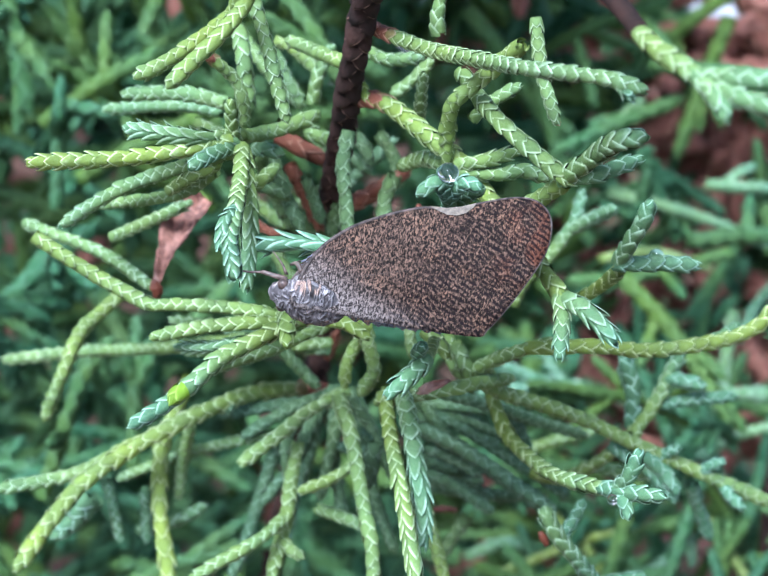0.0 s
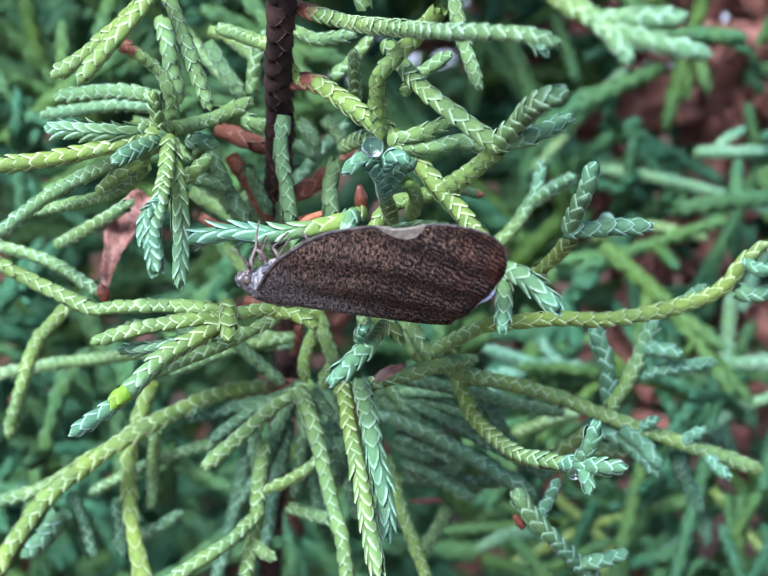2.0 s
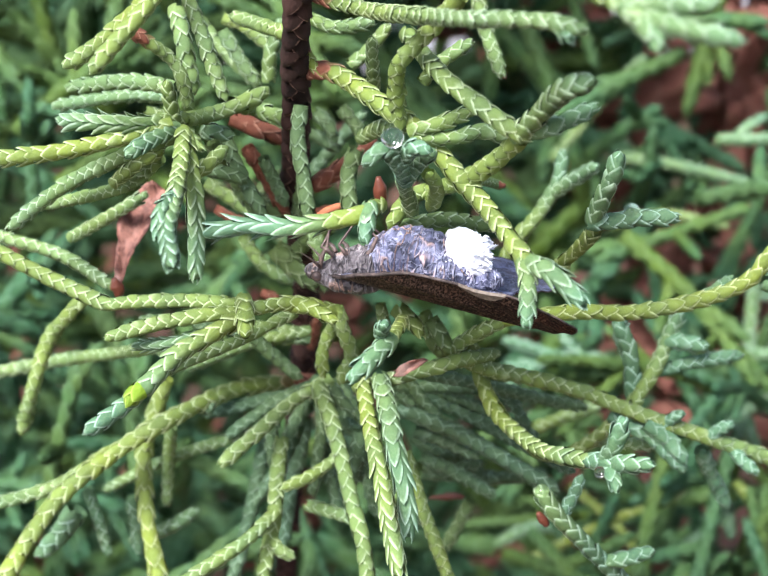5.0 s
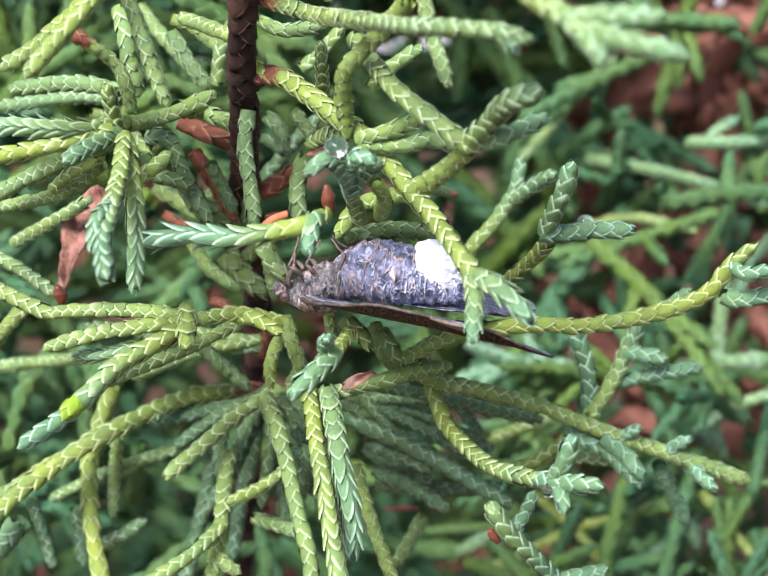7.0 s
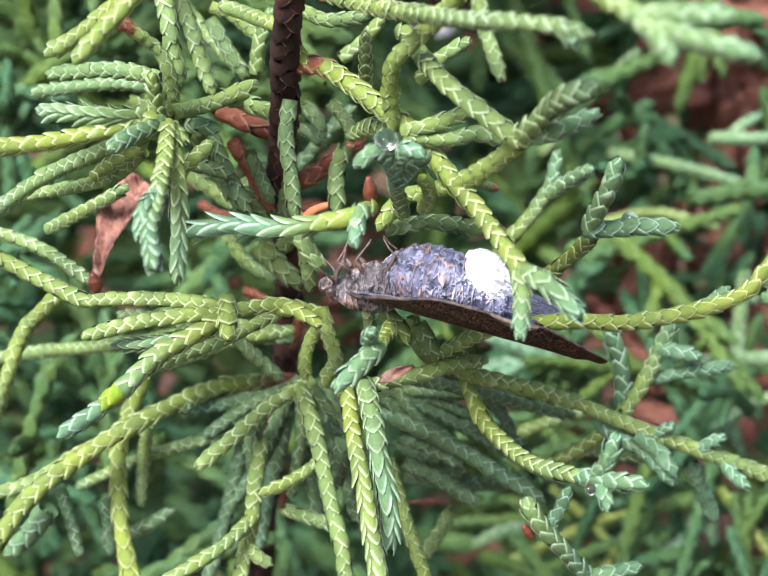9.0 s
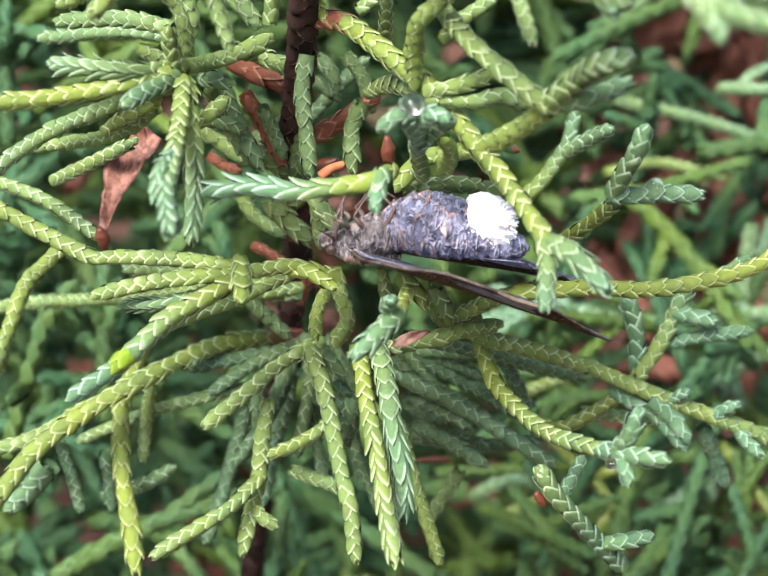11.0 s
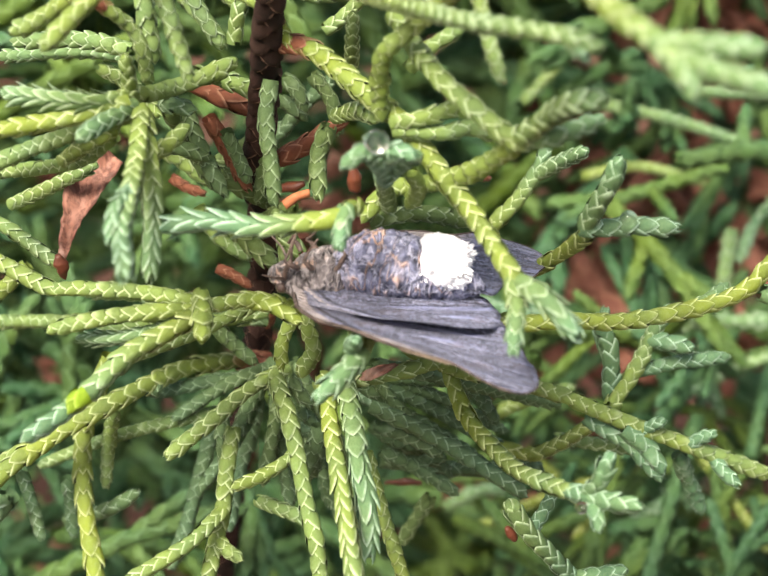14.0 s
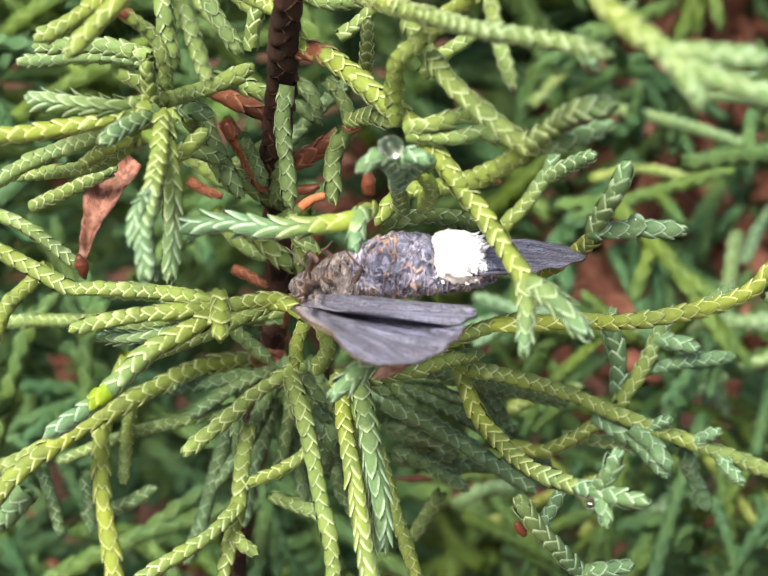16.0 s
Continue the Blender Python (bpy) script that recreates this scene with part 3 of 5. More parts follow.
twig(main, 0.38, .4, .5, "", (-16.6, 6.1, -13.6), (-17.3, 6.2, -16.7), (-17.6, 5.4, -18.9))
twig(main, 0.37, .9, .9, "", (-21.9, 3.9, -16.1), (-21.5, 3.3, -17.9), (-21.1, 2.5, -20.1))
twig(main, 0.60, .9, .9, "", (-22.4, 2.5, -16.6), (-23.4, 2.1, -17.8), (-24.8, 1.6, -19.0))
twig(main, 0.45, .7, .8, "", (-20.5, 6.4, -22.8), (-17.9, 5.7, -21.3), (-16.2, 6.1, -20.4))
twig(main, 0.41, .9, .9, "", (-19.8, 5.5, -18.4), (-19.7, 5.0, -20.0), (-19.7, 4.3, -21.8))
twig(main, 0.44, 0.72, 0.72, "o", (-14.1, 7.1, -12.3), (-14.4, 6.4, -12.8), (-14.9, 6.5, -12.3))
twig(main, 0.36, .2, .1, "", (-5.5, 3.9, -4.4), (-6.2, 4.0, -5.8), (-6.7, 3.6, -6.9), (-6.8, 3.2, -8.1))
twig(main, 0.42, .3, .3, "", (-5.6, 3.5, -3.7), (-5.3, 3.0, -5.1), (-5.0, 3.0, -6.9), (-5.8, 3.5, -8.8))
twig(main, 0.46, .4, .4, "", (-7.2, 3.4, -9.0), (-6.4, 1.2, -10.1), (-5.9, -0.5, -11.6), (-5.5, -2.0, -13.3), (-5.0, -3.6, -14.9), (-4.8, -4.9, -16.8))
twig(main, 0.48, .2, .4, "s", (-4.4, 0.7, -6.6), (-3.9, -3.2, -7.1), (-3.5, -5.8, -7.4), (-3.0, -9.5, -7.7), (-2.5, -12.9, -8.6))
twig(main, 0.51, .6, 1, "s", (-3.3, -0.3, -5.9), (-2.8, -3.5, -6.2), (-2.4, -6.0, -7.3), (-2.1, -7.3, -8.3), (-2.1, -8.5, -9.9))
twig(main, 0.39, .3, .3, "", (-2.4, 1.0, -12.4), (-1.6, -0.6, -15.2), (-0.7, -1.8, -18.4), (-0.3, -2.3, -19.9))
twig(main, 0.45, 0.92, 0.92, "o", (-11.2, 8.8, -16.2), (-12.1, 7.7, -19.2), (-13.3, 6.4, -22.9), (-14.4, 5.3, -25.7))
twig(main, 0.45, .4, .4, "", (-9.7, 3.8, -13.0), (-10.1, 2.0, -14.6), (-10.2, -0.1, -15.4), (-10.7, -1.3, -17.0), (-11.1, -2.9, -18.2))
twig(main, 0.38, .4, .5, "", (-10.5, -1.1, -16.6), (-10.0, -1.8, -16.8), (-9.3, -2.4, -16.8))
twig(main, 0.40, .4, .4, "", (-10.1, -0.6, -15.0), (-11.8, -3.0, -15.0), (-14.1, -4.4, -15.6), (-15.5, -5.2, -16.1))
twig(main, 0.48, 0.92, 0.92, "o", (-8.9, 9.9, -16.4), (-9.5, 9.2, -18.6), (-10.3, 8.3, -21.0), (-10.9, 6.2, -23.3))
twig(main, 0.36, .3, .3, "", (-6.0, 0.6, -11.9), (-7.7, -0.3, -12.6), (-9.3, -1.0, -12.8))
twig(main, 0.39, .5, .5, "", (-8.5, 1.4, -16.3), (-6.9, 0.3, -16.0), (-5.4, -0.8, -15.8))
twig(main, 0.34, .1, .3, "", (-1.6, -2.6, -0.4), (-1.9, -5.0, 0.5), (-2.2, -6.9, 1.3))
twig(main, 0.48, .9, 1, "", (-2.1, -6.6, 1.2), (-2.9, -8.0, 1.3), (-3.4, -8.6, 1.2), (-4.0, -9.1, 0.9))
twig(main, 0.37, 1, 1, "", (-2.3, -6.3, 1.1), (-2.6, -6.7, 1.7), (-2.3, -7.5, 2.8))
twig(main, 0.45, .1, .1, "", (-2.1, 0.5, -1.9), (-1.3, -0.2, -2.3), (-0.9, -0.9, -2.6))
twig(main, 0.42, 0.92, 0.92, "o", (-3.2, 10.0, -16.3), (0.2, 8.5, -17.1), (3.1, 6.8, -18.2), (6.2, 5.1, -19.6))
twig(main, 0.41, .3, .4, "", (-4.8, 1.4, -7.8), (-2.7, 0.1, -6.4), (-0.1, -0.2, -5.5), (1.4, 0.9, -5.9), (3.1, 2.4, -6.8))
twig(main, 0.46, .3, .3, "", (-0.3, 2.2, -4.0), (0.2, 1.8, -5.0), (0.7, 1.5, -6.0))
twig(main, 0.40, .3, .3, "", (0.4, 2.0, -6.2), (2.2, 0.9, -4.2), (4.1, 0.2, -2.8), (5.2, -0.2, -2.2))
twig(main, 0.45, .25, .4, "", (0.7, 1.5, -6.1), (2.9, 2.6, -8.1), (5.4, 3.3, -9.5), (8.3, 3.9, -11.2), (11.2, 3.9, -12.9), (14.1, 3.9, -14.4), (17.1, 4.0, -16.0), (20.0, 4.0, -17.5))
twig(main, 0.38, 0.72, 0.72, "o", (-2.0, 4.1, -8.8), (2.5, 5.6, -11.5), (5.8, 6.7, -13.6), (8.3, 6.9, -14.6))
twig(main, 0.38, 1.00, 1.00, "o", (3.0, 6.5, -12.3), (3.9, 6.7, -13.6), (4.8, 6.6, -15.5))
twig(main, 0.45, 0, .5, "", (1.4, 3.6, -6.9), (1.9, 4.2, -7.9), (2.2, 3.2, -9.1), (3.0, 0.7, -9.7), (4.3, -2.6, -8.9), (5.3, -5.3, -7.7), (6.5, -7.7, -6.2), (7.6, -9.7, -4.9))
twig(main, 0.46, 1, 1, "", (7.4, -9.2, -5.2), (8.4, -10.7, -4.2), (10.1, -12.2, -3.2))
twig(main, 0.41, .9, .9, "", (8.1, -10.2, -4.5), (8.6, -10.6, -3.2), (9.0, -10.5, -1.8))
twig(main, 0.38, 1, 1, "", (8.2, -10.2, -4.6), (8.4, -11.4, -4.4), (8.5, -12.1, -4.6))
twig(main, 0.45, .4, .5, "", (5.3, 15.0, -22.7), (7.3, 16.2, -22.8), (10.1, 17.1, -22.6))
twig(main, 0.42, .1, .2, "", (5.1, 6.5, -17.4), (6.8, 5.7, -17.3), (8.4, 5.2, -16.0), (10.0, 4.4, -13.8))
twig(main, 0.47, 1, 1, "", (9.7, 4.6, -13.3), (10.7, 4.1, -13.9), (12.1, 3.6, -14.6), (13.7, 2.7, -16.2))
twig(main, 0.49, 1, .6, "", (9.9, -2.5, -20.4), (8.5, -2.9, -18.1), (7.1, -3.3, -15.7), (6.0, -3.3, -14.1), (5.1, -3.0, -12.5))
twig(main, 0.38, 1, 1, "", (6.1, -3.2, -14.3), (6.9, -2.5, -13.5), (7.4, -1.9, -12.7))
twig(main, 0.43, .8, 1, "", (8.5, -2.9, -18.1), (9.7, -3.3, -17.6), (11.1, -3.7, -16.8))
twig(main, 0.39, 0.82, 0.82, "o", (-2.3, 7.5, -16.5), (-0.5, 7.0, -17.7), (1.3, 6.9, -17.9))
twig(main, 0.45, 0.82, 0.82, "o", (-1.9, 8.5, -20.4), (0.6, 8.4, -20.7), (2.8, 8.3, -21.0), (5.6, 7.4, -20.0))
twig(main, 0.48, 0.72, 0.72, "o", (-4.9, 2.9, -12.2), (-5.3, 2.4, -13.7), (-5.8, 2.8, -15.9))
twig(main, 0.38, 0.72, 0.72, "o", (-1.7, 5.8, -17.6), (0.1, 5.7, -17.8), (1.8, 5.8, -17.6))
twig(main, 0.43, .05, .1, "", (3.7, -0.3, -2.5), (5.2, -0.8, -2.1), (7.6, -0.2, -2.4), (10.9, 1.1, -3.6), (15.2, 2.8, -4.1), (17.5, 3.6, -3.6), (18.5, 4.0, -2.4), (19.7, 4.0, -1.2))
twig(main, 0.47, .9, 1, "", (18.1, 3.5, -3.8), (19.2, 3.4, -4.1), (20.8, 3.5, -3.9))
twig(main, 0.41, .9, 1, "", (18.7, 4.1, -2.2), (19.3, 2.9, -2.1), (20.6, 2.5, -1.6))
twig(main, 0.33, .8, .9, "", (14.7, 2.8, -4.1), (15.6, 3.4, -4.0), (16.4, 4.1, -3.9))
twig(main, 0.43, 0, .1, "", (6.5, 4.9, -3.3), (7.4, 3.7, -1.6), (8.3, 2.3, 0.4), (8.9, 1.1, 2.1))
twig(main, 0.49, .7, .9, "", (8.6, 0.6, 2.8), (9.1, 0.2, 4.5), (9.6, 0.0, 5.8), (9.9, 0.1, 6.9))
twig(main, 0.47, 1, 1, "", (8.3, 0.6, 2.8), (9.6, 0.6, 2.7), (10.9, 0.6, 2.8), (12.8, 0.4, 2.8))
twig(main, 0.42, .2, .9, "", (3.6, 10.8, -7.3), (4.5, 11.4, -5.6), (5.8, 12.4, -4.7), (6.8, 13.8, -4.2), (7.6, 14.7, -3.3), (8.0, 15.8, -2.1))
twig(main, 0.42, .7, 1, "", (7.1, 14.2, -4.0), (8.3, 13.7, -2.8), (9.7, 12.6, -1.2))
twig(main, 0.52, 1, 1, "", (11.2, 6.1, -13.5), (11.2, 6.7, -11.9), (11.0, 7.2, -10.4), (10.5, 7.7, -9.1))
twig(main, 0.44, .3, .8, "", (11.0, 5.0, -13.2), (12.7, 7.2, -12.0), (13.5, 8.3, -10.8), (14.3, 8.8, -9.4))
twig(main, 0.41, 1, 1, "", (12.7, 7.4, -12.6), (15.2, 8.0, -12.5), (17.7, 8.1, -12.3))
twig(main, 0.50, 1, 1, "", (13.4, 8.2, -11.0), (14.2, 7.9, -10.9), (15.5, 7.6, -11.1))
twig(main, 0.44, 1, 1, "", (11.0, 7.0, -11.2), (10.7, 8.4, -10.5), (10.9, 8.8, -9.4))
twig(main, 0.51, 1, 1, "", (11.6, 3.7, -13.4), (12.9, 3.3, -14.5), (13.7, 2.6, -15.4))
twig(main, 0.47, 1, 1, "", (15.1, 4.9, -16.8), (15.8, 5.3, -19.0), (16.8, 5.5, -21.8))
twig(main, 0.37, 1, 1, "", (12.6, 3.9, -13.9), (13.2, 3.7, -13.3), (13.7, 3.5, -12.8))
twig(main, 0.37, 1, 1, "", (15.3, 3.9, -15.1), (16.0, 3.9, -14.5), (16.6, 3.8, -14.1))
twig(main, 0.43, 1, 1, "", (16.8, 4.0, -16.0), (17.3, 3.2, -16.4), (17.9, 2.5, -16.6))
twig(main, 0.38, .5, .6, "", (8.1, 6.2, -16.5), (10.7, 5.6, -16.5), (13.3, 5.0, -16.6))
twig(main, 0.41, .3, .6, "b", (-5.6, 6.4, 14.3), (-4.2, 5.2, 14.3), (-2.0, 2.4, 14.9), (0.1, -1.4, 16.4), (2.5, -5.6, 18.1), (4.7, -7.8, 19.0), (6.3, -8.7, 19.2), (7.5, -9.4, 19.1))
twig(main, 0.29, .6, .9, "S", (6.3, -8.7, 19.2), (6.8, -9.3, 18.9), (7.0, -9.6, 18.8))
twig(main, 0.42, .3, .5, "", (-6.7, 7.8, 11.2), (-7.6, 8.9, 11.0), (-8.9, 11.1, 10.4), (-10.2, 12.3, 10.3))
twig(main, 0.49, .15, .2, "b", (-6.3, 7.6, 9.1), (-4.7, 6.7, 9.4), (-3.1, 4.9, 9.2), (-1.7, 3.2, 8.8), (-0.5, 2.2, 8.4), (0.7, 1.1, 7.4), (1.9, -0.2, 6.3), (2.9, -2.1, 6.0), (4.2, -5.3, 5.7), (5.0, -7.2, 5.4))
twig(main, 0.41, .5, 1, "", (4.6, -6.8, 5.6), (4.8, -7.7, 5.1), (4.6, -9.6, 3.9))
twig(main, 0.52, .6, 1, "s", (4.9, -6.9, 5.5), (5.9, -8.5, 5.9), (7.1, -10.3, 5.5))
twig(main, 0.43, .2, .3, "", (2.5, -1.1, 17.1), (1.2, 0.0, 15.2), (0.0, 0.2, 13.9), (-0.9, 0.9, 12.5), (-1.1, 1.7, 10.3), (-1.1, 1.9, 8.5))
twig(main, 0.36, .4, .4, "", (-2.6, 8.1, 7.2), (-2.5, 7.4, 9.2), (-2.4, 7.0, 10.9))
twig(main, 0.45, .3, .4, "", (-0.4, 3.5, 13.0), (0.7, 0.9, 12.6), (1.7, -1.5, 12.6), (3.4, -3.1, 11.8), (5.0, -4.0, 10.8))
twig(main, 0.54, .5, .7, "", (4.8, -3.5, 10.6), (6.0, -5.1, 12.9), (6.9, -6.8, 14.8), (7.9, -7.9, 15.7))
twig(main, 0.44, .7, .9, "", (4.6, -3.5, 10.6), (6.4, -4.4, 11.5), (8.3, -4.8, 12.6))
twig(main, 0.48, .2, .2, "", (4.9, -3.3, 10.4), (3.6, -1.9, 8.3), (1.9, -0.2, 6.1))
twig(main, 0.34, .5, .5, "", (3.1, -0.7, 18.4), (3.3, -1.8, 16.8), (3.6, -2.8, 15.7), (4.1, -4.5, 14.6))
twig(main, 0.37, .4, .5, "", (0.2, 2.6, 10.6), (1.2, 3.3, 11.3), (2.7, 4.2, 11.8))
twig(main, 0.44, 1, 1, "", (-0.9, -1.1, 7.0), (-1.1, -2.8, 9.0), (-1.7, -4.1, 10.7), (-2.5, -4.7, 10.5))
twig(main, 0.42, 1, 1, "", (-1.0, -2.8, 9.1), (-0.3, -4.1, 10.7), (0.3, -4.6, 10.8))
twig(main, 0.39, 1, 1, "", (-1.2, -2.7, 9.3), (-1.2, -3.7, 10.6), (-1.5, -4.2, 11.4))
twig(main, 0.42, .9, .9, "", (-0.9, -1.1, 7.1), (-0.1, -2.3, 8.8), (0.5, -3.2, 9.8))
twig(main, 0.39, .4, .7, "", (-0.8, 1.3, 3.6), (-1.0, 0.2, 5.6), (-1.1, -1.5, 7.8))
twig(main, 0.49, 0, 0, "B", (-7.0, 11.1, -0.4), (-5.4, 11.0, 0.6), (-3.3, 11.2, 2.1))
twig(main, 0.43, .5, .5, "o", (-6.9, 9.8, 5.2), (-7.2, 10.2, 2.9), (-7.5, 10.4, 0.1), (-7.9, 10.2, -2.2))
twig(main, 0.48, .4, .4, "o", (-3.9, 8.6, 3.5), (-4.5, 8.1, 2.0), (-4.5, 6.4, 0.7))
twig(main, 0.52, 0, 0, "B", (-11.1, 11.4, 4.4), (-9.7, 11.2, 3.8), (-8.1, 10.9, 3.0))
twig(main, 0.43, 0, 0, "B", (-10.2, 9.8, 3.3), (-9.3, 9.7, 1.3), (-8.5, 9.5, -0.8))
twig(main, 0.48, .4, .5, "o", (-11.9, 8.0, 5.1), (-11.2, 9.3, 2.0), (-10.0, 9.5, -0.9))
twig(main, 0.37, .7, .7, "o", (-9.2, 8.5, 3.3), (-8.8, 8.6, 1.9), (-8.3, 8.6, 0.2))
twig(main, 0.42, .4, .5, "", (-13.4, 13.2, -0.8), (-12.0, 12.8, -1.8), (-10.9, 12.5, -2.7))
twig(main, 0.39, .4, .4, "", (-0.5, 1.3, 8.5), (0.8, 0.8, 9.1), (2.6, 1.0, 9.6))
twig(main, 0.39, .5, .5, "", (-0.5, 1.2, 8.2), (1.8, 0.6, 8.4), (3.0, 0.7, 8.6), (4.3, 0.6, 8.2))
twig(main, 0.45, .3, .3, "", (1.9, 0.3, 5.9), (0.6, 1.2, 5.0), (-0.8, 2.1, 4.1), (-2.0, 2.1, 2.5))
twig(main, 0.39, .3, .3, "", (0.2, -1.0, 7.4), (0.6, -0.3, 6.0), (0.2, 0.9, 4.1))
twig(main, 0.27, .5, .5, "", (2.3, 1.8, 4.9), (3.1, 3.8, 3.7), (4.0, 5.2, 2.5))
twig(main, 0.41, .4, .4, "", (-1.8, 3.0, 1.6), (0.7, 3.1, 1.9), (3.3, 3.9, 0.7))
twig(main, 0.44, .8, .8, "o", (-7.6, 18.2, -3.8), (-5.9, 18.8, -2.1), (-4.1, 19.4, -0.5))
twig(main, 0.50, .4, .4, "o", (-10.5, 10.8, -0.6), (-9.1, 10.5, -1.5), (-7.5, 11.1, -3.1))
twig(main, 0.44, .3, .3, "o", (-5.9, 9.1, -1.9), (-7.2, 9.9, -3.1), (-8.6, 10.5, -4.8))
twig(main, 0.42, .5, .5, "", (-5.5, 5.3, -2.2), (-6.3, 5.7, -1.1), (-6.8, 7.0, -0.9))
twig(main, 0.36, .5, .6, "", (-5.8, 10.1, 11.0), (-4.5, 9.9, 10.4), (-2.5, 10.0, 10.5))
twig(main, 0.44, .6, .6, "", (-9.0, 14.1, 5.1), (-8.7, 14.7, 6.7), (-7.9, 15.3, 8.3))
twig(main, 0.46, .4, .4, "", (-3.5, 7.8, 4.6), (-2.3, 5.9, 6.2), (-1.4, 3.8, 7.2))
twig(main, 0.43, .5, .5, "", (-1.6, 7.3, 13.3), (-1.7, 7.6, 14.3), (-1.5, 8.0, 15.2))
twig(fore, 0.47, .2, .5, "", (6.7, -12.3, 23.5), (7.4, -14.1, 23.5), (8.5, -15.4, 23.3), (9.3, -17.0, 23.2))
twig(fore, 0.46, .6, .8, "", (9.1, -16.4, 23.2), (9.6, -17.4, 22.9), (9.8, -17.9, 22.5))
twig(fore, 0.44, .6, .8, "", (8.7, -16.0, 23.3), (10.1, -16.8, 23.7), (11.9, -17.6, 24.0))
twig(fore, 0.44, .6, .8, "", (9.1, -16.6, 23.2), (10.8, -17.7, 23.1), (12.7, -18.6, 22.9))
twig(main, 0.33, 0, 0, "b", (-6.3, 7.2, 11.3), (-5.8, 7.2, 9.8), (-5.3, 6.8, 9.3))
twig(main, 0.41, 0.82, 0.82, "o", (-1.9, 4.7, -13.9), (-0.2, 4.5, -14.6), (1.6, 4.1, -15.5))
twig(main, 0.41, 0.72, 0.82, "o", (-1.7, 5.1, -16.2), (0.5, 4.7, -17.4), (2.4, 4.2, -18.7))
twig(main, 0.41, 0.62, 0.62, "o", (-10.2, 5.3, -12.4), (-10.5, 4.6, -14.3), (-10.3, 3.8, -16.6))
twig(main, 0.41, 0.62, 0.62, "o", (-11.2, 7.0, -7.7), (-10.0, 7.0, -9.3), (-8.7, 7.0, -11.0))
twig(main, 0.33, .2, .2, "", (-3.0, 1.6, -2.3), (-2.9, 1.3, -3.1), (-2.8, 1.0, -4.1))
twig(main, 0.41, .3, .3, "", (-0.7, 3.3, -4.3), (-0.1, 2.6, -6.3), (1.5, 2.3, -7.1))
twig(main, 0.39, 0.92, 0.92, "o", (0.7, 7.0, -14.4), (1.8, 6.8, -14.9), (2.7, 6.7, -15.2))
twig(main, 0.42, 0.62, 0.62, "o", (-6.5, 4.3, -9.9), (-6.0, 3.6, -10.3), (-5.5, 3.4, -10.9))
twig(main, 0.39, 0.92, 0.92, "o", (-8.0, 6.6, -15.4), (-6.6, 6.5, -15.7), (-5.2, 6.4, -16.1))
twig(main, 0.38, 0.82, 0.82, "o", (-6.0, 4.6, -12.6), (-5.0, 4.1, -13.8), (-5.4, 3.3, -16.1))
twig(main, 0.42, 0.42, 0.42, "o", (1.1, 5.9, -20.7), (0.2, 5.4, -22.1), (-0.7, 4.9, -23.5))
twig(main, 0.42, .6, .6, "", (-11.4, 15.2, 8.1), (-10.6, 14.6, 6.6), (-9.7, 14.1, 5.1))
twig(main, 0.42, .6, .6, "o", (-7.0, 15.0, 1.0), (-6.4, 14.9, 0.7), (-5.6, 14.7, -0.0))
twig(main, 0.42, .5, .6, "o", (-6.6, 14.5, 2.7), (-5.9, 14.2, 2.2), (-5.5, 13.9, 1.2))
twig(main, 0.60, .2, .3, "o", (-9.4, 9.8, -3.5), (-8.4, 9.3, -4.6), (-7.3, 8.9, -5.7))
twig(main, 0.54, .2, .3, "o", (-6.7, 9.0, -2.3), (-6.5, 8.5, -3.6), (-6.5, 7.9, -5.1))
twig(main, 0.40, .3, .4, "", (-12.7, 2.2, 6.0), (-11.5, 2.4, 6.6), (-10.6, 3.7, 6.8))
twig(main, 0.39, .5, .5, "o", (-12.2, 6.4, 4.1), (-11.1, 6.3, 3.8), (-10.2, 6.6, 3.1))
twig(main, 0.44, .8, .8, "", (-11.9, 7.1, 6.0), (-11.4, 6.1, 6.6), (-10.6, 6.0, 6.4))
twig(main, 0.37, .3, .3, "", (-16.4, 2.2, 6.1), (-14.8, 1.5, 7.6), (-13.6, 1.7, 8.1))
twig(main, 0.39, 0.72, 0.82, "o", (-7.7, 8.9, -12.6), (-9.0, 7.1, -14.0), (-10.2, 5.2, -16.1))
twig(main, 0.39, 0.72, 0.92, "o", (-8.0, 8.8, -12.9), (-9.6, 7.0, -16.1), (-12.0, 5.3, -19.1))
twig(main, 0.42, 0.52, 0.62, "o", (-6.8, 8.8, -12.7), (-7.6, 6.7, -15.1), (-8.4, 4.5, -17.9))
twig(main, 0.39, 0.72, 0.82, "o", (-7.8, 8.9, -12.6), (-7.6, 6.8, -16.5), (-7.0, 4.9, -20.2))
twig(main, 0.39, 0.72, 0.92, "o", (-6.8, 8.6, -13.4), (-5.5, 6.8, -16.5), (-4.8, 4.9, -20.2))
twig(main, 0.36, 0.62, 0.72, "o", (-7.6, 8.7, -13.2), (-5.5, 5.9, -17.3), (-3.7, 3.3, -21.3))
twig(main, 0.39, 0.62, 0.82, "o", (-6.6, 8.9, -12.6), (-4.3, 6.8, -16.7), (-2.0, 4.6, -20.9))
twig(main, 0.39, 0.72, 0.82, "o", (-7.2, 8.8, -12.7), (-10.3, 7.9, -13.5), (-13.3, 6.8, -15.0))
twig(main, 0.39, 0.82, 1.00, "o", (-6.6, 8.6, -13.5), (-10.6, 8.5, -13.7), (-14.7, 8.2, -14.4))
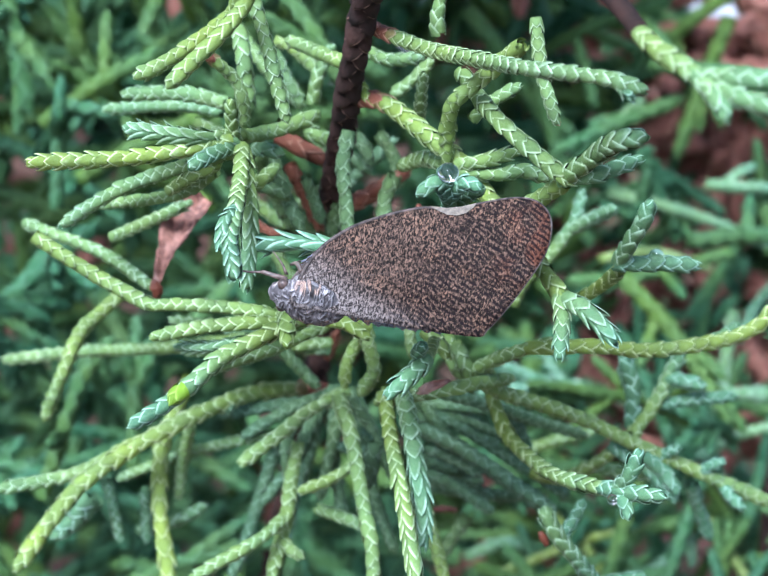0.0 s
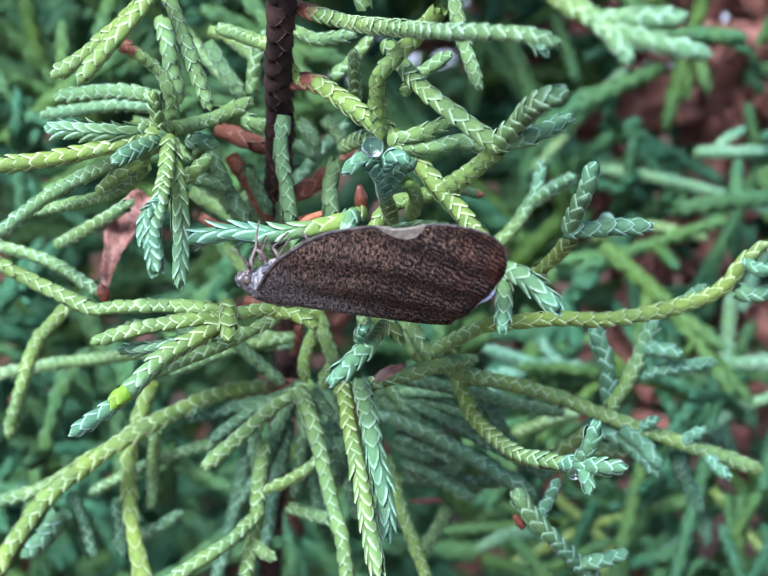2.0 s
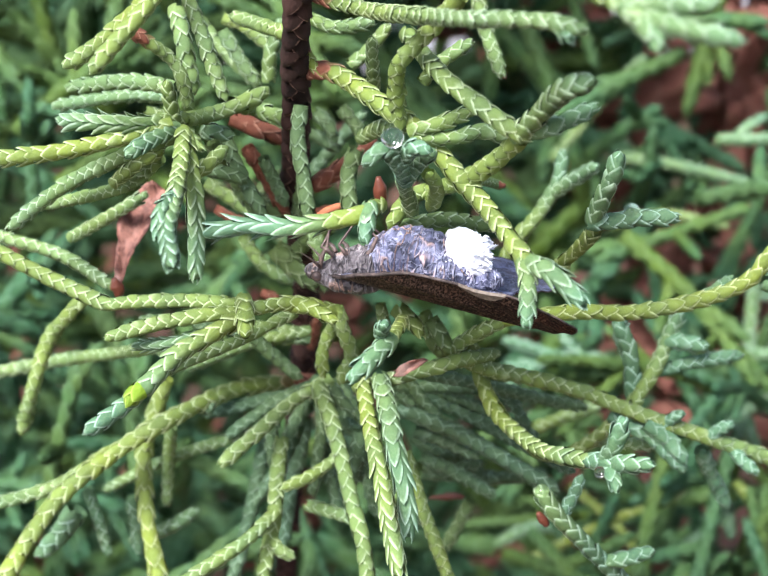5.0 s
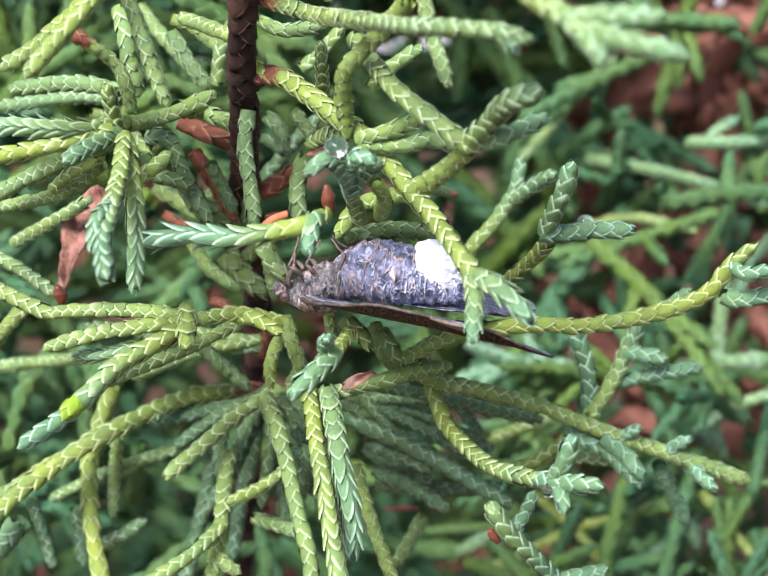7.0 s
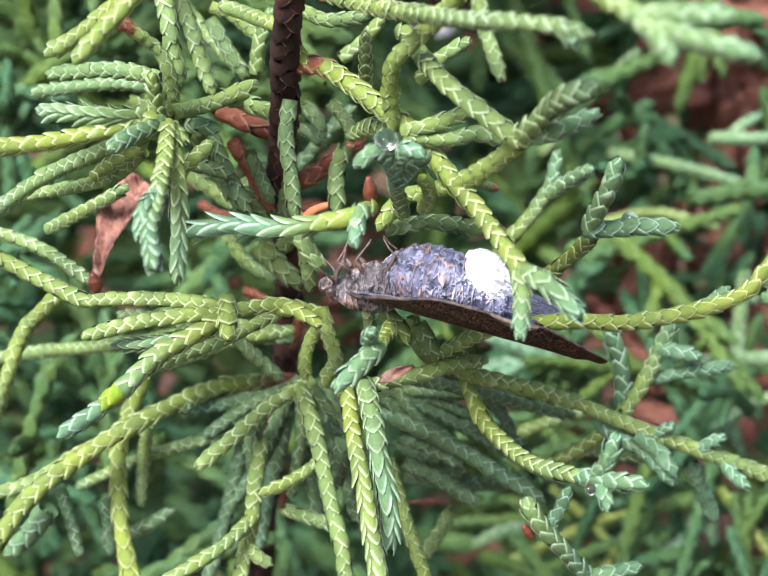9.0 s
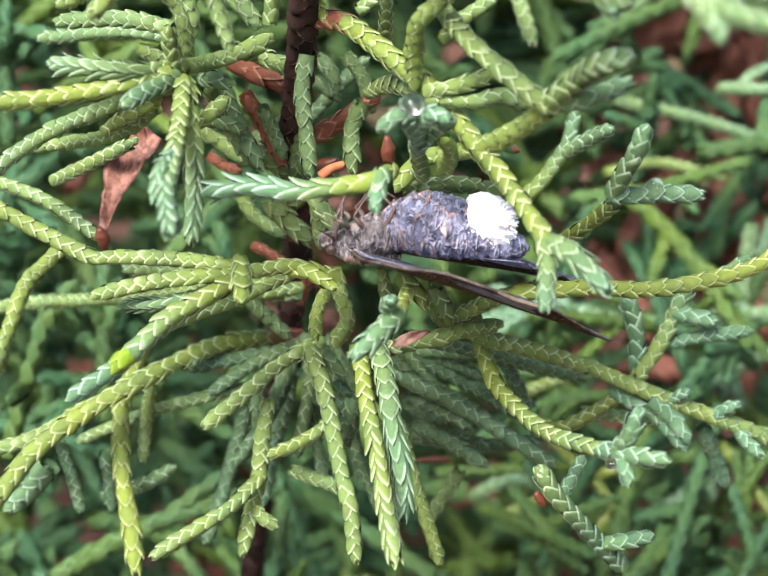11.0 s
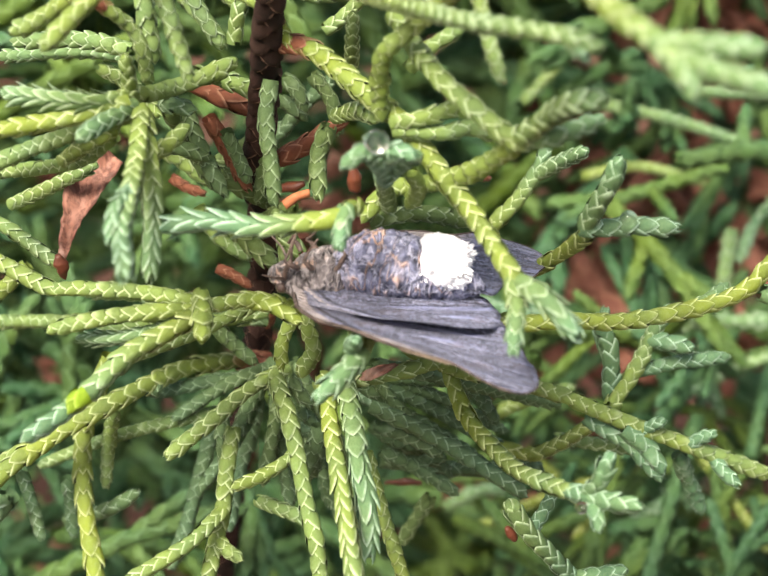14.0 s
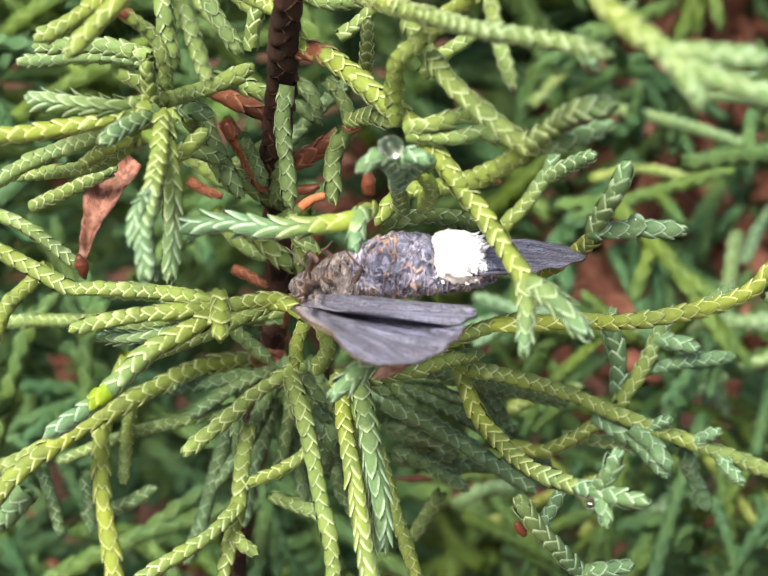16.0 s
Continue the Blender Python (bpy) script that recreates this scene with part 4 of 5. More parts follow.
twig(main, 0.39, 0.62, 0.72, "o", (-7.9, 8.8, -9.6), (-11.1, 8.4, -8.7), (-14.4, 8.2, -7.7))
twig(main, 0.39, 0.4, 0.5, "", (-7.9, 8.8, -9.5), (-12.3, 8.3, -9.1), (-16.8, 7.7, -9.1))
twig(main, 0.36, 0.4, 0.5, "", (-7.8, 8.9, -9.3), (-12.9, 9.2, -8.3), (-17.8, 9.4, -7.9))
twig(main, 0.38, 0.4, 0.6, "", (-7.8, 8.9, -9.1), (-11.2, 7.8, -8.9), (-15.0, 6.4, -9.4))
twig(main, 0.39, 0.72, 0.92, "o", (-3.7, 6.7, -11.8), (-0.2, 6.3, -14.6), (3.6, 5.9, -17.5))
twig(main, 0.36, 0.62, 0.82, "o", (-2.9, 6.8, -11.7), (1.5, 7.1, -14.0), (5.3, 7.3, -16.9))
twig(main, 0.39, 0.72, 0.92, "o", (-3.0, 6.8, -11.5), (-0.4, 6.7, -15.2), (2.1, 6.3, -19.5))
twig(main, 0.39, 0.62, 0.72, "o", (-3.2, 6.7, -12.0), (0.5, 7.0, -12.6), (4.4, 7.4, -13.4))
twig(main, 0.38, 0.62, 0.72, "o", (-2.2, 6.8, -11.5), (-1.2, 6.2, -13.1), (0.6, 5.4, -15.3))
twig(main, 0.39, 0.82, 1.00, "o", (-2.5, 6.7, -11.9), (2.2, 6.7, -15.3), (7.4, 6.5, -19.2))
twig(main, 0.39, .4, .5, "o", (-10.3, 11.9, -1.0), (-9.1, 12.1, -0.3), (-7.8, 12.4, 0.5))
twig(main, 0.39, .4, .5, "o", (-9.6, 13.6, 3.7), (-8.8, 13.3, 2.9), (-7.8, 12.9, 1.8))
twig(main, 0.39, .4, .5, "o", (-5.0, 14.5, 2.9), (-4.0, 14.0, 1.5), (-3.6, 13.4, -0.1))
twig(main, 0.39, .4, .5, "", (-4.2, 14.3, 5.7), (-3.1, 14.6, 6.4), (-1.9, 15.0, 7.6))
twig(main, 0.38, .4, .5, "", (-16.2, 13.7, 4.0), (-14.4, 12.4, 3.7), (-13.0, 10.9, 2.9))
twig(main, 0.37, .4, .5, "", (-21.1, 9.2, -1.6), (-18.6, 8.6, -0.0), (-16.1, 8.0, 1.7))
twig(main, 0.39, .4, .5, "", (-11.5, 12.0, -4.0), (-10.5, 11.4, -5.7), (-8.9, 11.0, -6.8))
twig(main, 0.42, 0.6, 0.6, "o", (-6.6, 7.4, 7.1), (-6.9, 6.3, 5.5), (-6.7, 5.1, 3.8), (-6.6, 4.0, 2.2))
twig(main, 0.42, 0.5, 0.6, "", (-14.4, 23.1, 6.0), (-12.7, 21.8, 3.9), (-10.5, 20.4, 1.8))
twig(main, 0.44, 0.6, 0.6, "o", (-11.3, 8.8, 4.7), (-10.4, 7.5, 2.8), (-9.4, 6.4, 1.1))
twig(main, 0.46, 0.82, 0.92, "o", (-2.2, 4.8, -12.5), (1.6, 3.7, -14.2), (6.1, 2.2, -16.8))
twig(main, 0.36, 0.3, 0.4, "", (-11.4, 16.3, 8.3), (-10.1, 16.0, 7.7), (-8.5, 15.2, 6.5))
tube_part("dry_stub", ((-6.1, 3.7, 2.1), (-5.5, 4.0, 2.4), (-4.8, 4.1, 2.5)), (0.24, 0.22, 0.2), STUB, main, "bright orange-brown dry stub", 9, 0.15, 0.08)
dry_leaf("dead_shoot", ((-18.1, 5.7, -2.9), (-17.9, 7.1, -2.2), (-17.2, 8.6, -0.8), (-16.4, 9.6, 0.1), (-15.5, 10.3, 0.7)), (0.45, 0.65, 1.1, 1.75, 1.9, 1.3), main, "dry pinkish-brown dead leaf")
dry_leaf("dead_shoot", ((-2.4, -0.8, -5.3), (-1.7, -1.3, -4.6), (-1.0, -1.3, -4.3), (-0.6, -1.1, -4.3)), (0.3, 0.6, 0.5, 0.2), main, "dry brown bract")
new_growth(((-15.0, -6.8, -0.8), (-15.4, -7.1, -0.9), (-15.6, -7.3, -1.1)))
tube_part("bud", ((-18.1, 5.2, -1.9), (-18.0, 5.2, -2.6), (-17.9, 5.1, -3.4)), (0.15, 0.42, 0.34, 0.1), BUD, main, "dark red bud", 12, 0.12, 0.16)
tube_part("bud", ((-2.5, 3.4, 3.2), (-2.5, 3.4, 4.0), (-2.5, 3.5, 4.6)), (0.3, 0.38, 0.12), BUD, main, "", 8, 0.15, 0.12)
tube_part("bud", ((0.6, 10.7, -24.4), (-0.6, 10.7, -24.4), (-1.7, 10.7, -24.4)), (0.12, 0.24, 0.1), BUD, main, "", 8, 0.15, 0.12)
tube_part("bud", ((-5.4, 9.8, -1.0), (-6.0, 9.8, -1.2), (-6.7, 9.9, -1.4)), (0.15, 0.3, 0.2), BUD, main, "", 8, 0.15, 0.12)
tube_part("bud", ((5.4, -3.3, -14.7), (5.1, -3.3, -14.2), (4.9, -3.4, -13.8)), (0.2, 0.3, 0.15), BUD, main, "", 8, 0.15, 0.12)
bract(0.21, (3.5, 4.9, 2.8), (3.8, 4.7, 2.9), (4.1, 4.7, 2.8))
bract(0.20, (4.0, -4.2, 14.8), (4.1, -4.5, 14.6), (4.2, -4.5, 14.5))
bract(0.32, (-8.1, 11.0, -11.8), (-7.8, 10.8, -10.6), (-7.5, 10.6, -9.5))
bract(0.36, (-9.2, 10.9, -14.4), (-7.5, 10.0, -14.2), (-6.3, 9.3, -14.0))
bract(0.32, (-10.7, 10.8, -7.4), (-9.8, 10.6, -7.8), (-9.0, 10.4, -8.3))
bract(0.28, (-12.8, 11.6, -1.7), (-11.9, 11.4, -2.3), (-11.1, 11.3, -2.6))

# ---- sprays behind the branch ----
rear = tagged(new("juniper_branch"), "slender juniper branch with pale sprays hanging behind the main one", "branch")
twig(rear, 0.60, 0.8, 1, "", (27.8, 39.0, -35.9), (22.1, 38.7, -35.7), (15.9, 38.2, -36.0), (9.0, 38.8, -34.6), (3.5, 38.0, -35.3))
twig(rear, 0.50, 1, 1, "", (8.1, 37.9, -33.9), (6.3, 38.3, -33.3), (4.4, 38.6, -32.6))
twig(rear, 0.50, 1, 1, "", (7.8, 37.9, -34.1), (5.8, 37.2, -34.9), (4.4, 36.6, -35.6))
twig(rear, 0.50, 1, 1, "", (10.4, 37.9, -34.2), (9.4, 38.5, -33.3), (8.9, 39.0, -32.5))
twig(rear, 0.60, 0.8, 1, "", (25.4, 46.1, -32.3), (24.8, 44.1, -35.2), (23.9, 40.8, -39.8), (22.6, 37.4, -44.6))
twig(rear, 0.55, 1, 1, "", (23.8, 40.6, -40.1), (22.6, 39.5, -41.6), (21.4, 38.2, -43.3))
twig(rear, 0.55, 1, 1, "", (23.6, 39.7, -41.4), (23.9, 38.5, -43.1), (24.5, 37.7, -44.4))
twig(rear, 0.41, 0.1, 0.2, "", (5.0, 28.6, -47.2), (12.0, 30.5, -45.0), (18.7, 31.7, -43.8))
twig(rear, 0.43, 0.1, 0.2, "", (12.5, 29.5, -49.9), (15.0, 31.8, -46.9), (17.5, 33.8, -44.2))
twig(rear, 0.43, 0.1, 0.2, "", (21.6, 30.7, -41.9), (24.1, 28.8, -44.8), (26.7, 26.7, -48.1))
twig(rear, 0.38, 0.2, 0.2, "", (8.6, 32.1, -42.4), (11.7, 30.5, -44.9), (13.9, 28.9, -47.3))
twig(rear, 0.66, 1, 1, "", (20.9, 32.9, -45.7), (19.5, 31.3, -47.9), (18.2, 29.5, -50.4))
twig(rear, 0.60, 1, 1, "", (19.8, 31.5, -47.6), (18.3, 30.9, -48.4), (16.7, 30.4, -48.9))
twig(rear, 0.60, 1, 1, "", (21.1, 33.3, -45.1), (21.3, 32.5, -46.4), (21.5, 31.3, -48.0))
twig(rear, 0.50, 0.7, 0.9, "", (14.7, 54.1, -25.4), (22.2, 53.2, -27.1), (29.7, 52.0, -29.6))
twig(rear, 0.53, 0.8, 1, "", (22.9, 53.1, -23.9), (26.5, 53.1, -24.2), (30.2, 53.3, -24.3))
twig(rear, 0.48, 0.8, 1, "", (24.5, 53.1, -24.0), (25.7, 53.8, -23.2), (27.0, 54.2, -22.7))
twig(rear, 0.50, 0.9, 1, "", (29.9, 48.2, -29.8), (27.4, 46.6, -31.9), (26.0, 44.8, -34.4))
twig(rear, 0.48, 0.5, 0.6, "", (9.3, 54.7, -25.8), (13.6, 57.5, -22.3), (17.6, 59.6, -19.3))
twig(rear, 0.43, 0.3, 0.4, "", (13.8, 49.8, -29.7), (18.2, 50.4, -29.2), (23.4, 49.8, -30.4))
twig(rear, 0.50, 0.7, 0.9, "", (28.5, 37.5, -37.9), (25.0, 36.8, -38.7), (21.8, 35.7, -40.0))
twig(rear, 0.50, 0.7, 1, "", (2.3, 31.5, -48.0), (5.6, 32.4, -47.0), (8.2, 32.2, -47.5))
tube_part("stem", ((60.0, 130.0, -320.0), (50.0, 90.0, -130.0), (28.7, 33.2, -54.6), (28.9, 39.8, -36.5), (31.4, 55.5, -26.3)), (2.0, 1.2, 0.7, 0.6, 0.45), BARK, rear, "", 9, 2)

# ---- foliage behind ----


def foliage(name, label, count, across, deep, high, tone, dry_share, seed, r=0.5, spread=1.0):
    """Many shoots, each a short stalk with side twigs, joined. They fill a slanting block of the shrub (mm): across, deep into it, and high."""
    g = np.random.default_rng(seed)
    into, rise = np.array([0, 0.809, -0.588]), np.array([0, 0.588, 0.809])
    vs, qs, ats, total = [], [], [], 0
    for _ in range(count):
        start = np.array([g.uniform(*across), 0, 0]) + into * g.uniform(*deep) + rise * g.uniform(*high)
        way = g.normal(0, (1.0, 0.7, 0.75)) + np.array([0.0, 0.0, 0.1])
        way /= np.linalg.norm(way)
        size = g.uniform(8, 17) * spread
        start = start - way * size * 0.5
        bend = np.array([0, 0, -1]) * size * g.uniform(0.0, 0.25)
        p = [start, start + way * size * 0.5 + bend * 0.2, start + way * size + bend]
        shoots = [(p, r * g.uniform(0.85, 1.2))]
        for k in range(g.integers(2, 5)):
            f = g.uniform(0.25, 0.85)
            at_p = start + way * size * f + bend * f * f
            w2 = way + g.normal(0, 0.6, 3)
            w2 /= np.linalg.norm(w2)
            l2 = size * g.uniform(0.25, 0.5)
            shoots.append(([at_p, at_p + w2 * l2 * 0.5, at_p + w2 * l2 + bend * 0.1], r * g.uniform(0.8, 1.05)))
        flags = "B" if g.random() < dry_share else ""
        t0 = float(np.clip(tone + g.normal(0, 0.3), 0, 1))
        for pts, rr in shoots:
            v, q, a = scaly(pts, rr, t0, min(1, t0 + 0.3), flags, g, 3, 4, 1.25)
            vs.append(v)
            qs.append(q + total)
            ats.append(a)
            total += len(v)
    a = [np.concatenate([x[k] for x in ats]) for k in range(4)]
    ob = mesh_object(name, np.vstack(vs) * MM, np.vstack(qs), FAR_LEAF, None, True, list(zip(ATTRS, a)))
    return tagged(ob, label, "foliage", kind="stuff")


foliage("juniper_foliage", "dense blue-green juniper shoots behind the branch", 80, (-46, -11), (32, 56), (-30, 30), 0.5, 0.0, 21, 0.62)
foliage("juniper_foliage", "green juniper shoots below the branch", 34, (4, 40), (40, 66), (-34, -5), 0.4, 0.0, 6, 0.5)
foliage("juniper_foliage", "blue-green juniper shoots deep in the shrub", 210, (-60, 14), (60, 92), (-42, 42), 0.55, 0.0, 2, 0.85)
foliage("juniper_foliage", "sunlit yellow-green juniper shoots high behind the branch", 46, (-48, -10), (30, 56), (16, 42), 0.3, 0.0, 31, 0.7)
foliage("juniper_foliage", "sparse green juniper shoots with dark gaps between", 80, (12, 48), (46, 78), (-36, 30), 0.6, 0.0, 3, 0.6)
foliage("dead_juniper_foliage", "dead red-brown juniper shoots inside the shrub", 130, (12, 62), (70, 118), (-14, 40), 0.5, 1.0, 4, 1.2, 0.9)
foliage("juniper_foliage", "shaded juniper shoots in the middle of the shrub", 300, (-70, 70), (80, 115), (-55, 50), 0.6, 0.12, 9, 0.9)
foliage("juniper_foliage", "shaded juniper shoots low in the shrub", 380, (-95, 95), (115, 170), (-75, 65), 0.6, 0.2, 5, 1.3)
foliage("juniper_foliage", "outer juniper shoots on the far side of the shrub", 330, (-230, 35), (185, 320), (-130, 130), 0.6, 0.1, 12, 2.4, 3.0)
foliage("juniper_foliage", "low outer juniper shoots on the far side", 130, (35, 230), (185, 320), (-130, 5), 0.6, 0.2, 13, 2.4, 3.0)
# The next three blocks are unseen, added only to keep light off the hollow.
foliage("juniper_foliage", "unseen juniper shoots added over the hollow to shade it", 180, (-110, 8), (80, 160), (50, 115), 0.6, 0.08, 8, 1.5)
foliage("juniper_foliage", "unseen juniper shoots added above to darken the hollow", 120, (-14, 12), (34, 74), (33, 56), 0.7, 0.03, 16, 0.8, 1.2)
foliage("juniper_foliage", "unseen thick juniper shoots added to shade the back of the hollow", 130, (-130, 8), (90, 190), (60, 120), 0.6, 0.08, 15, 2.4, 2.4)

# ---- the planthopper ----
hopper = tagged(new("planthopper"), "brown-winged planthopper with a white waxy tail clinging to the twigs", "insect")


def loft(rings, sides=20):
    """Rings of (x, y, z, half width, half height), closed at both ends."""
    ang = np.arange(sides) * 2 * math.pi / sides
    v = np.vstack([np.stack([np.full(sides, x), y + ry * np.cos(ang), z + rz * np.sin(ang)], 1) for x, y, z, ry, rz in rings])
    f = [(i * sides + j, (i + 1) * sides + j, (i + 1) * sides + (j + 1) % sides, i * sides + (j + 1) % sides) for i in range(len(rings) - 1) for j in range(sides)]
    f += [tuple(range(sides)), tuple(range((len(rings) - 1) * sides, len(rings) * sides))[::-1]]
    return v, f


def dense(rings, n):
    """More rings, along a smooth line through the given ones."""
    r = np.array(rings, float)
    f = np.linspace(0, len(r) - 1, n)
    g = np.floor(np.clip(f, 0, len(r) - 1.001)).astype(int)
    w = (f - g)[:, None]
    w = w * w * (3 - 2 * w) * 0.35 + w * 0.65
    return (r[g] * (1 - w) + r[g + 1] * w).tolist()


def wrinkled(name, rings, material, label, folds, rough, n=54, sides=56, segment=0.0):
    """A soft-skinned body piece: rings lofted closely, creased into segments and small irregular folds."""
    v, f = loft(dense(rings, n), sides)
    mid = np.array([np.interp(v[:, 0], [q[0] for q in rings], [q[k] for q in rings]) for k in (1, 2)]).T
    out = np.c_[np.zeros(len(v)), v[:, 1:] - mid]
    length = np.linalg.norm(out, axis=1, keepdims=True) + 1e-9
    out /= length
    push = []
    for p in v:
        q = Vector(p)
        ridge = 1 - abs(noise.noise(Vector((p[0] * 1.9, p[1] * 0.7, p[2] * 0.7)) + noise.noise_vector(q * 0.8) * 0.6)) * 2.4
        saw = ((p[0] + 0.12 * noise.noise(q * 0.9)) / segment) % 1.0 if segment else 0.0
        push.append(folds * ridge * 0.5 + (0.17 * saw ** 0.7 - 0.1 if segment else 0.0) + rough * noise.noise(q * 3.1))
    v = v + out * np.array(push)[:, None] * np.minimum(1, length * 1.4)
    return tagged(mesh_object(name, v * MM, f, material, hopper), label)


wrinkled("abdomen", [(1.3, 0, -0.6, 0.7, 0.7), (2.0, 0, -0.85, 1.2, 1.15), (2.9, 0, -1.05, 1.5, 1.48), (4.0, 0, -1.12, 1.64, 1.62), (5.1, 0, -1.05, 1.56, 1.54), (6.0, 0, -0.88, 1.36, 1.34),
                     (6.9, 0, -0.6, 1.15, 1.05), (7.7, 0, -0.4, 0.9, 0.8), (8.5, 0, -0.25, 0.55, 0.5), (8.9, 0, -0.2, 0.12, 0.12)],
         BODY, "blue-grey ringed abdomen with pale folds", 0.12, 0.06, 84, 64, 0.62)
wrinkled("thorax", [(-0.75, 0, 0.2, 0.55, 0.45), (-0.3, 0, 0.12, 1.0, 0.75), (0.4, 0, -0.1, 1.3, 1.0), (1.2, 0, -0.3, 1.4, 1.15), (1.9, 0, -0.45, 1.25, 1.1), (2.5, 0, -0.6, 0.9, 0.85)],
         THORAX, "mottled grey-brown thorax", 0.2, 0.1)
wrinkled("head", [(-1.6, 0, 0.1, 0.12, 0.1), (-1.45, 0, 0.12, 0.42, 0.3), (-1.1, 0, 0.16, 0.72, 0.48), (-0.7, 0, 0.2, 0.9, 0.6), (-0.3, 0, 0.18, 0.85, 0.6)],
         THORAX, "blunt mottled brown head", 0.16, 0.12, 30, 40)
wrinkled("pronotum", [(-0.95, 0, 0.2, 0.4, 0.35), (-0.55, 0, 0.3, 1.0, 0.5), (0.0, 0, 0.42, 1.36, 0.6), (0.7, 0, 0.5, 1.45, 0.62), (1.5, 0, 0.58, 1.2, 0.52), (2.2, 0, 0.62, 0.7, 0.32), (2.6, 0, 0.62, 0.1, 0.1)],
         THORAX, "domed mottled grey shield behind the head", 0.14, 0.1, 36, 44)
for side in (1, -1):
    bm = bmesh.new()
    bmesh.ops.create_uvsphere(bm, u_segments=14, v_segments=10, radius=0.3 * MM)
    bmesh.ops.translate(bm, verts=bm.verts, vec=Vector((-0.85, 0.78 * side, 0.28)) * MM)
    part("eye", bm, EYE, hopper)
    tube_part("antenna", ((-0.8, 0.9 * side, -0.3), (-1.1, 1.3 * side, -0.6), (-1.7, 1.7 * side, -1.0)), (0.1, 0.05, 0.025), LEG, hopper, "", 6)
    for x0, knee, foot in (
        (-0.1, (-0.75, 0.75, -1.25), (-0.35, 0.15, -2.3)),
        (0.7, (0.15, 0.95, -1.45), (0.75, 0.5, -2.5)),
        (1.4, (2.1, 0.9, -2.05), (1.35, 0.35, -2.75))):
        leg = tube_part("leg", ((x0, 0.75 * side, -0.85), (x0 * 0.5 + knee[0] * 0.5, 0.95 * side, -1.2), (knee[0], knee[1] * side, knee[2])), (0.15, 0.13, 0.08), LEG, hopper, "", 8, 0.12, 0.06)
        tube_part("shin", ((knee[0], knee[1] * side, knee[2]), (knee[0] * 0.55 + foot[0] * 0.45, knee[1] * 0.7 * side, knee[2] * 0.5 + foot[2] * 0.5 + 0.08), (foot[0], foot[1] * side, foot[2])), (0.07, 0.055, 0.04), LEG, leg, "", 6, 0.12, 0.04)


foreleg = tube_part("foreleg", ((0, 0, 0), (-0.7, 0.1, 0.02), (-1.3, 0.12, -0.1)), (0.14, 0.13, 0.09), LEG, hopper, "grey foreleg reaching forward", 8, 0.12, 0.06)
tube_part("shin", ((-1.3, 0.12, -0.1), (-1.9, 0.05, 0.02), (-2.7, -0.05, -0.02)), (0.075, 0.06, 0.04), LEG, foreleg, "", 6, 0.12, 0.04)


def wax_tuft():
    """A flush cake of white wax at the end of the abdomen, ragged with short flakes."""
    g = np.random.default_rng(11)
    rings = [(5.35, 0, -1.6, 0.7, 0.6), (5.6, 0, -1.62, 1.2, 0.95), (6.1, 0, -1.62, 1.42, 1.12), (6.8, 0, -1.5, 1.4, 1.1), (7.4, 0, -1.35, 1.15, 0.9), (7.8, 0, -1.25, 0.7, 0.55)]
    v, f = loft(dense(rings, 26), 48)
    v = v + np.array([noise.noise_vector(Vector(p) * 1.3) * 0.3 + noise.noise_vector(Vector(p) * 4.0) * 0.14 for p in v])
    vs, fs, total = [v], list(f), len(v)
    for _ in range(260):
        a = g.uniform(0, 2 * math.pi)
        x = g.choice((g.uniform(5.45, 5.8), g.uniform(6.8, 7.8), g.uniform(7.2, 7.8)))
        k = float(np.interp(x, (5.4, 5.9, 6.9, 7.8), (0.85, 1.3, 1.3, 0.65)))
        p0 = np.array([x, k * math.cos(a), -1.5 + 0.8 * k * math.sin(a)])
        out = np.array([0.9 if x > 6 else -0.5, math.cos(a) * 0.6, math.sin(a) * 0.6]) + g.normal(0, 0.3, 3)
        size = g.uniform(0.12, 0.34)
        p = [p0, p0 + out * size * 0.5 + g.normal(0, 0.03, 3), p0 + out * size + g.normal(0, 0.07, 3)]
        v, f = tube(p, (0.09, 0.07, 0.02), 5, 0.1)
        vs.append(v)
        fs += [tuple(i + total for i in q) for q in f]
        total += len(v)
    ob = mesh_object("wax_tuft", (np.vstack(vs) + (0.25, 0.1, 0)) * MM, fs, WAX, hopper)
    return tagged(ob, "bright white waxy tail tuft")


wax_tuft()

FORE_EDGE = ((0, 0), (0.2, 1.3), (0.8, 2.8), (1.8, 4.0), (3.3, 5.05), (5.6, 6.05), (7.0, 6.15), (8.1, 6.65), (9.4, 7.15), (10.5, 7.4), (11.4, 7.25),
             (12.0, 6.6), (12.15, 5.6), (11.95, 4.5), (11.2, 2.8), (10.4, 1.3), (9.8, 0.4), (9.35, 0.05), (6, -0.1), (2.5, -0.05))
HIND_EDGE = ((0.3, 0.1), (0.7, 1.5), (1.8, 3.0), (3.8, 4.3), (6.2, 4.9), (8.0, 4.7), (9.1, 3.8), (9.4, 2.4), (8.8, 0.9), (6.5, 0.3), (3, 0.25))


def wing_height(x, w):
    """How far the wing stands out of its plane (mm): arched across, rippled in pleats between the veins."""
    return 0.4 * math.sin(min(1, max(0, w / 7)) * math.pi) * (1 - 0.5 * x / 12) - 0.05 * w * w * max(0, 1 - x / 13) + 0.075 * math.sin(w * 3.2 + x * 0.25 + 0.6 * math.sin(x * 0.7)) * min(1, x / 4) * min(1, max(0, 12.6 - x))


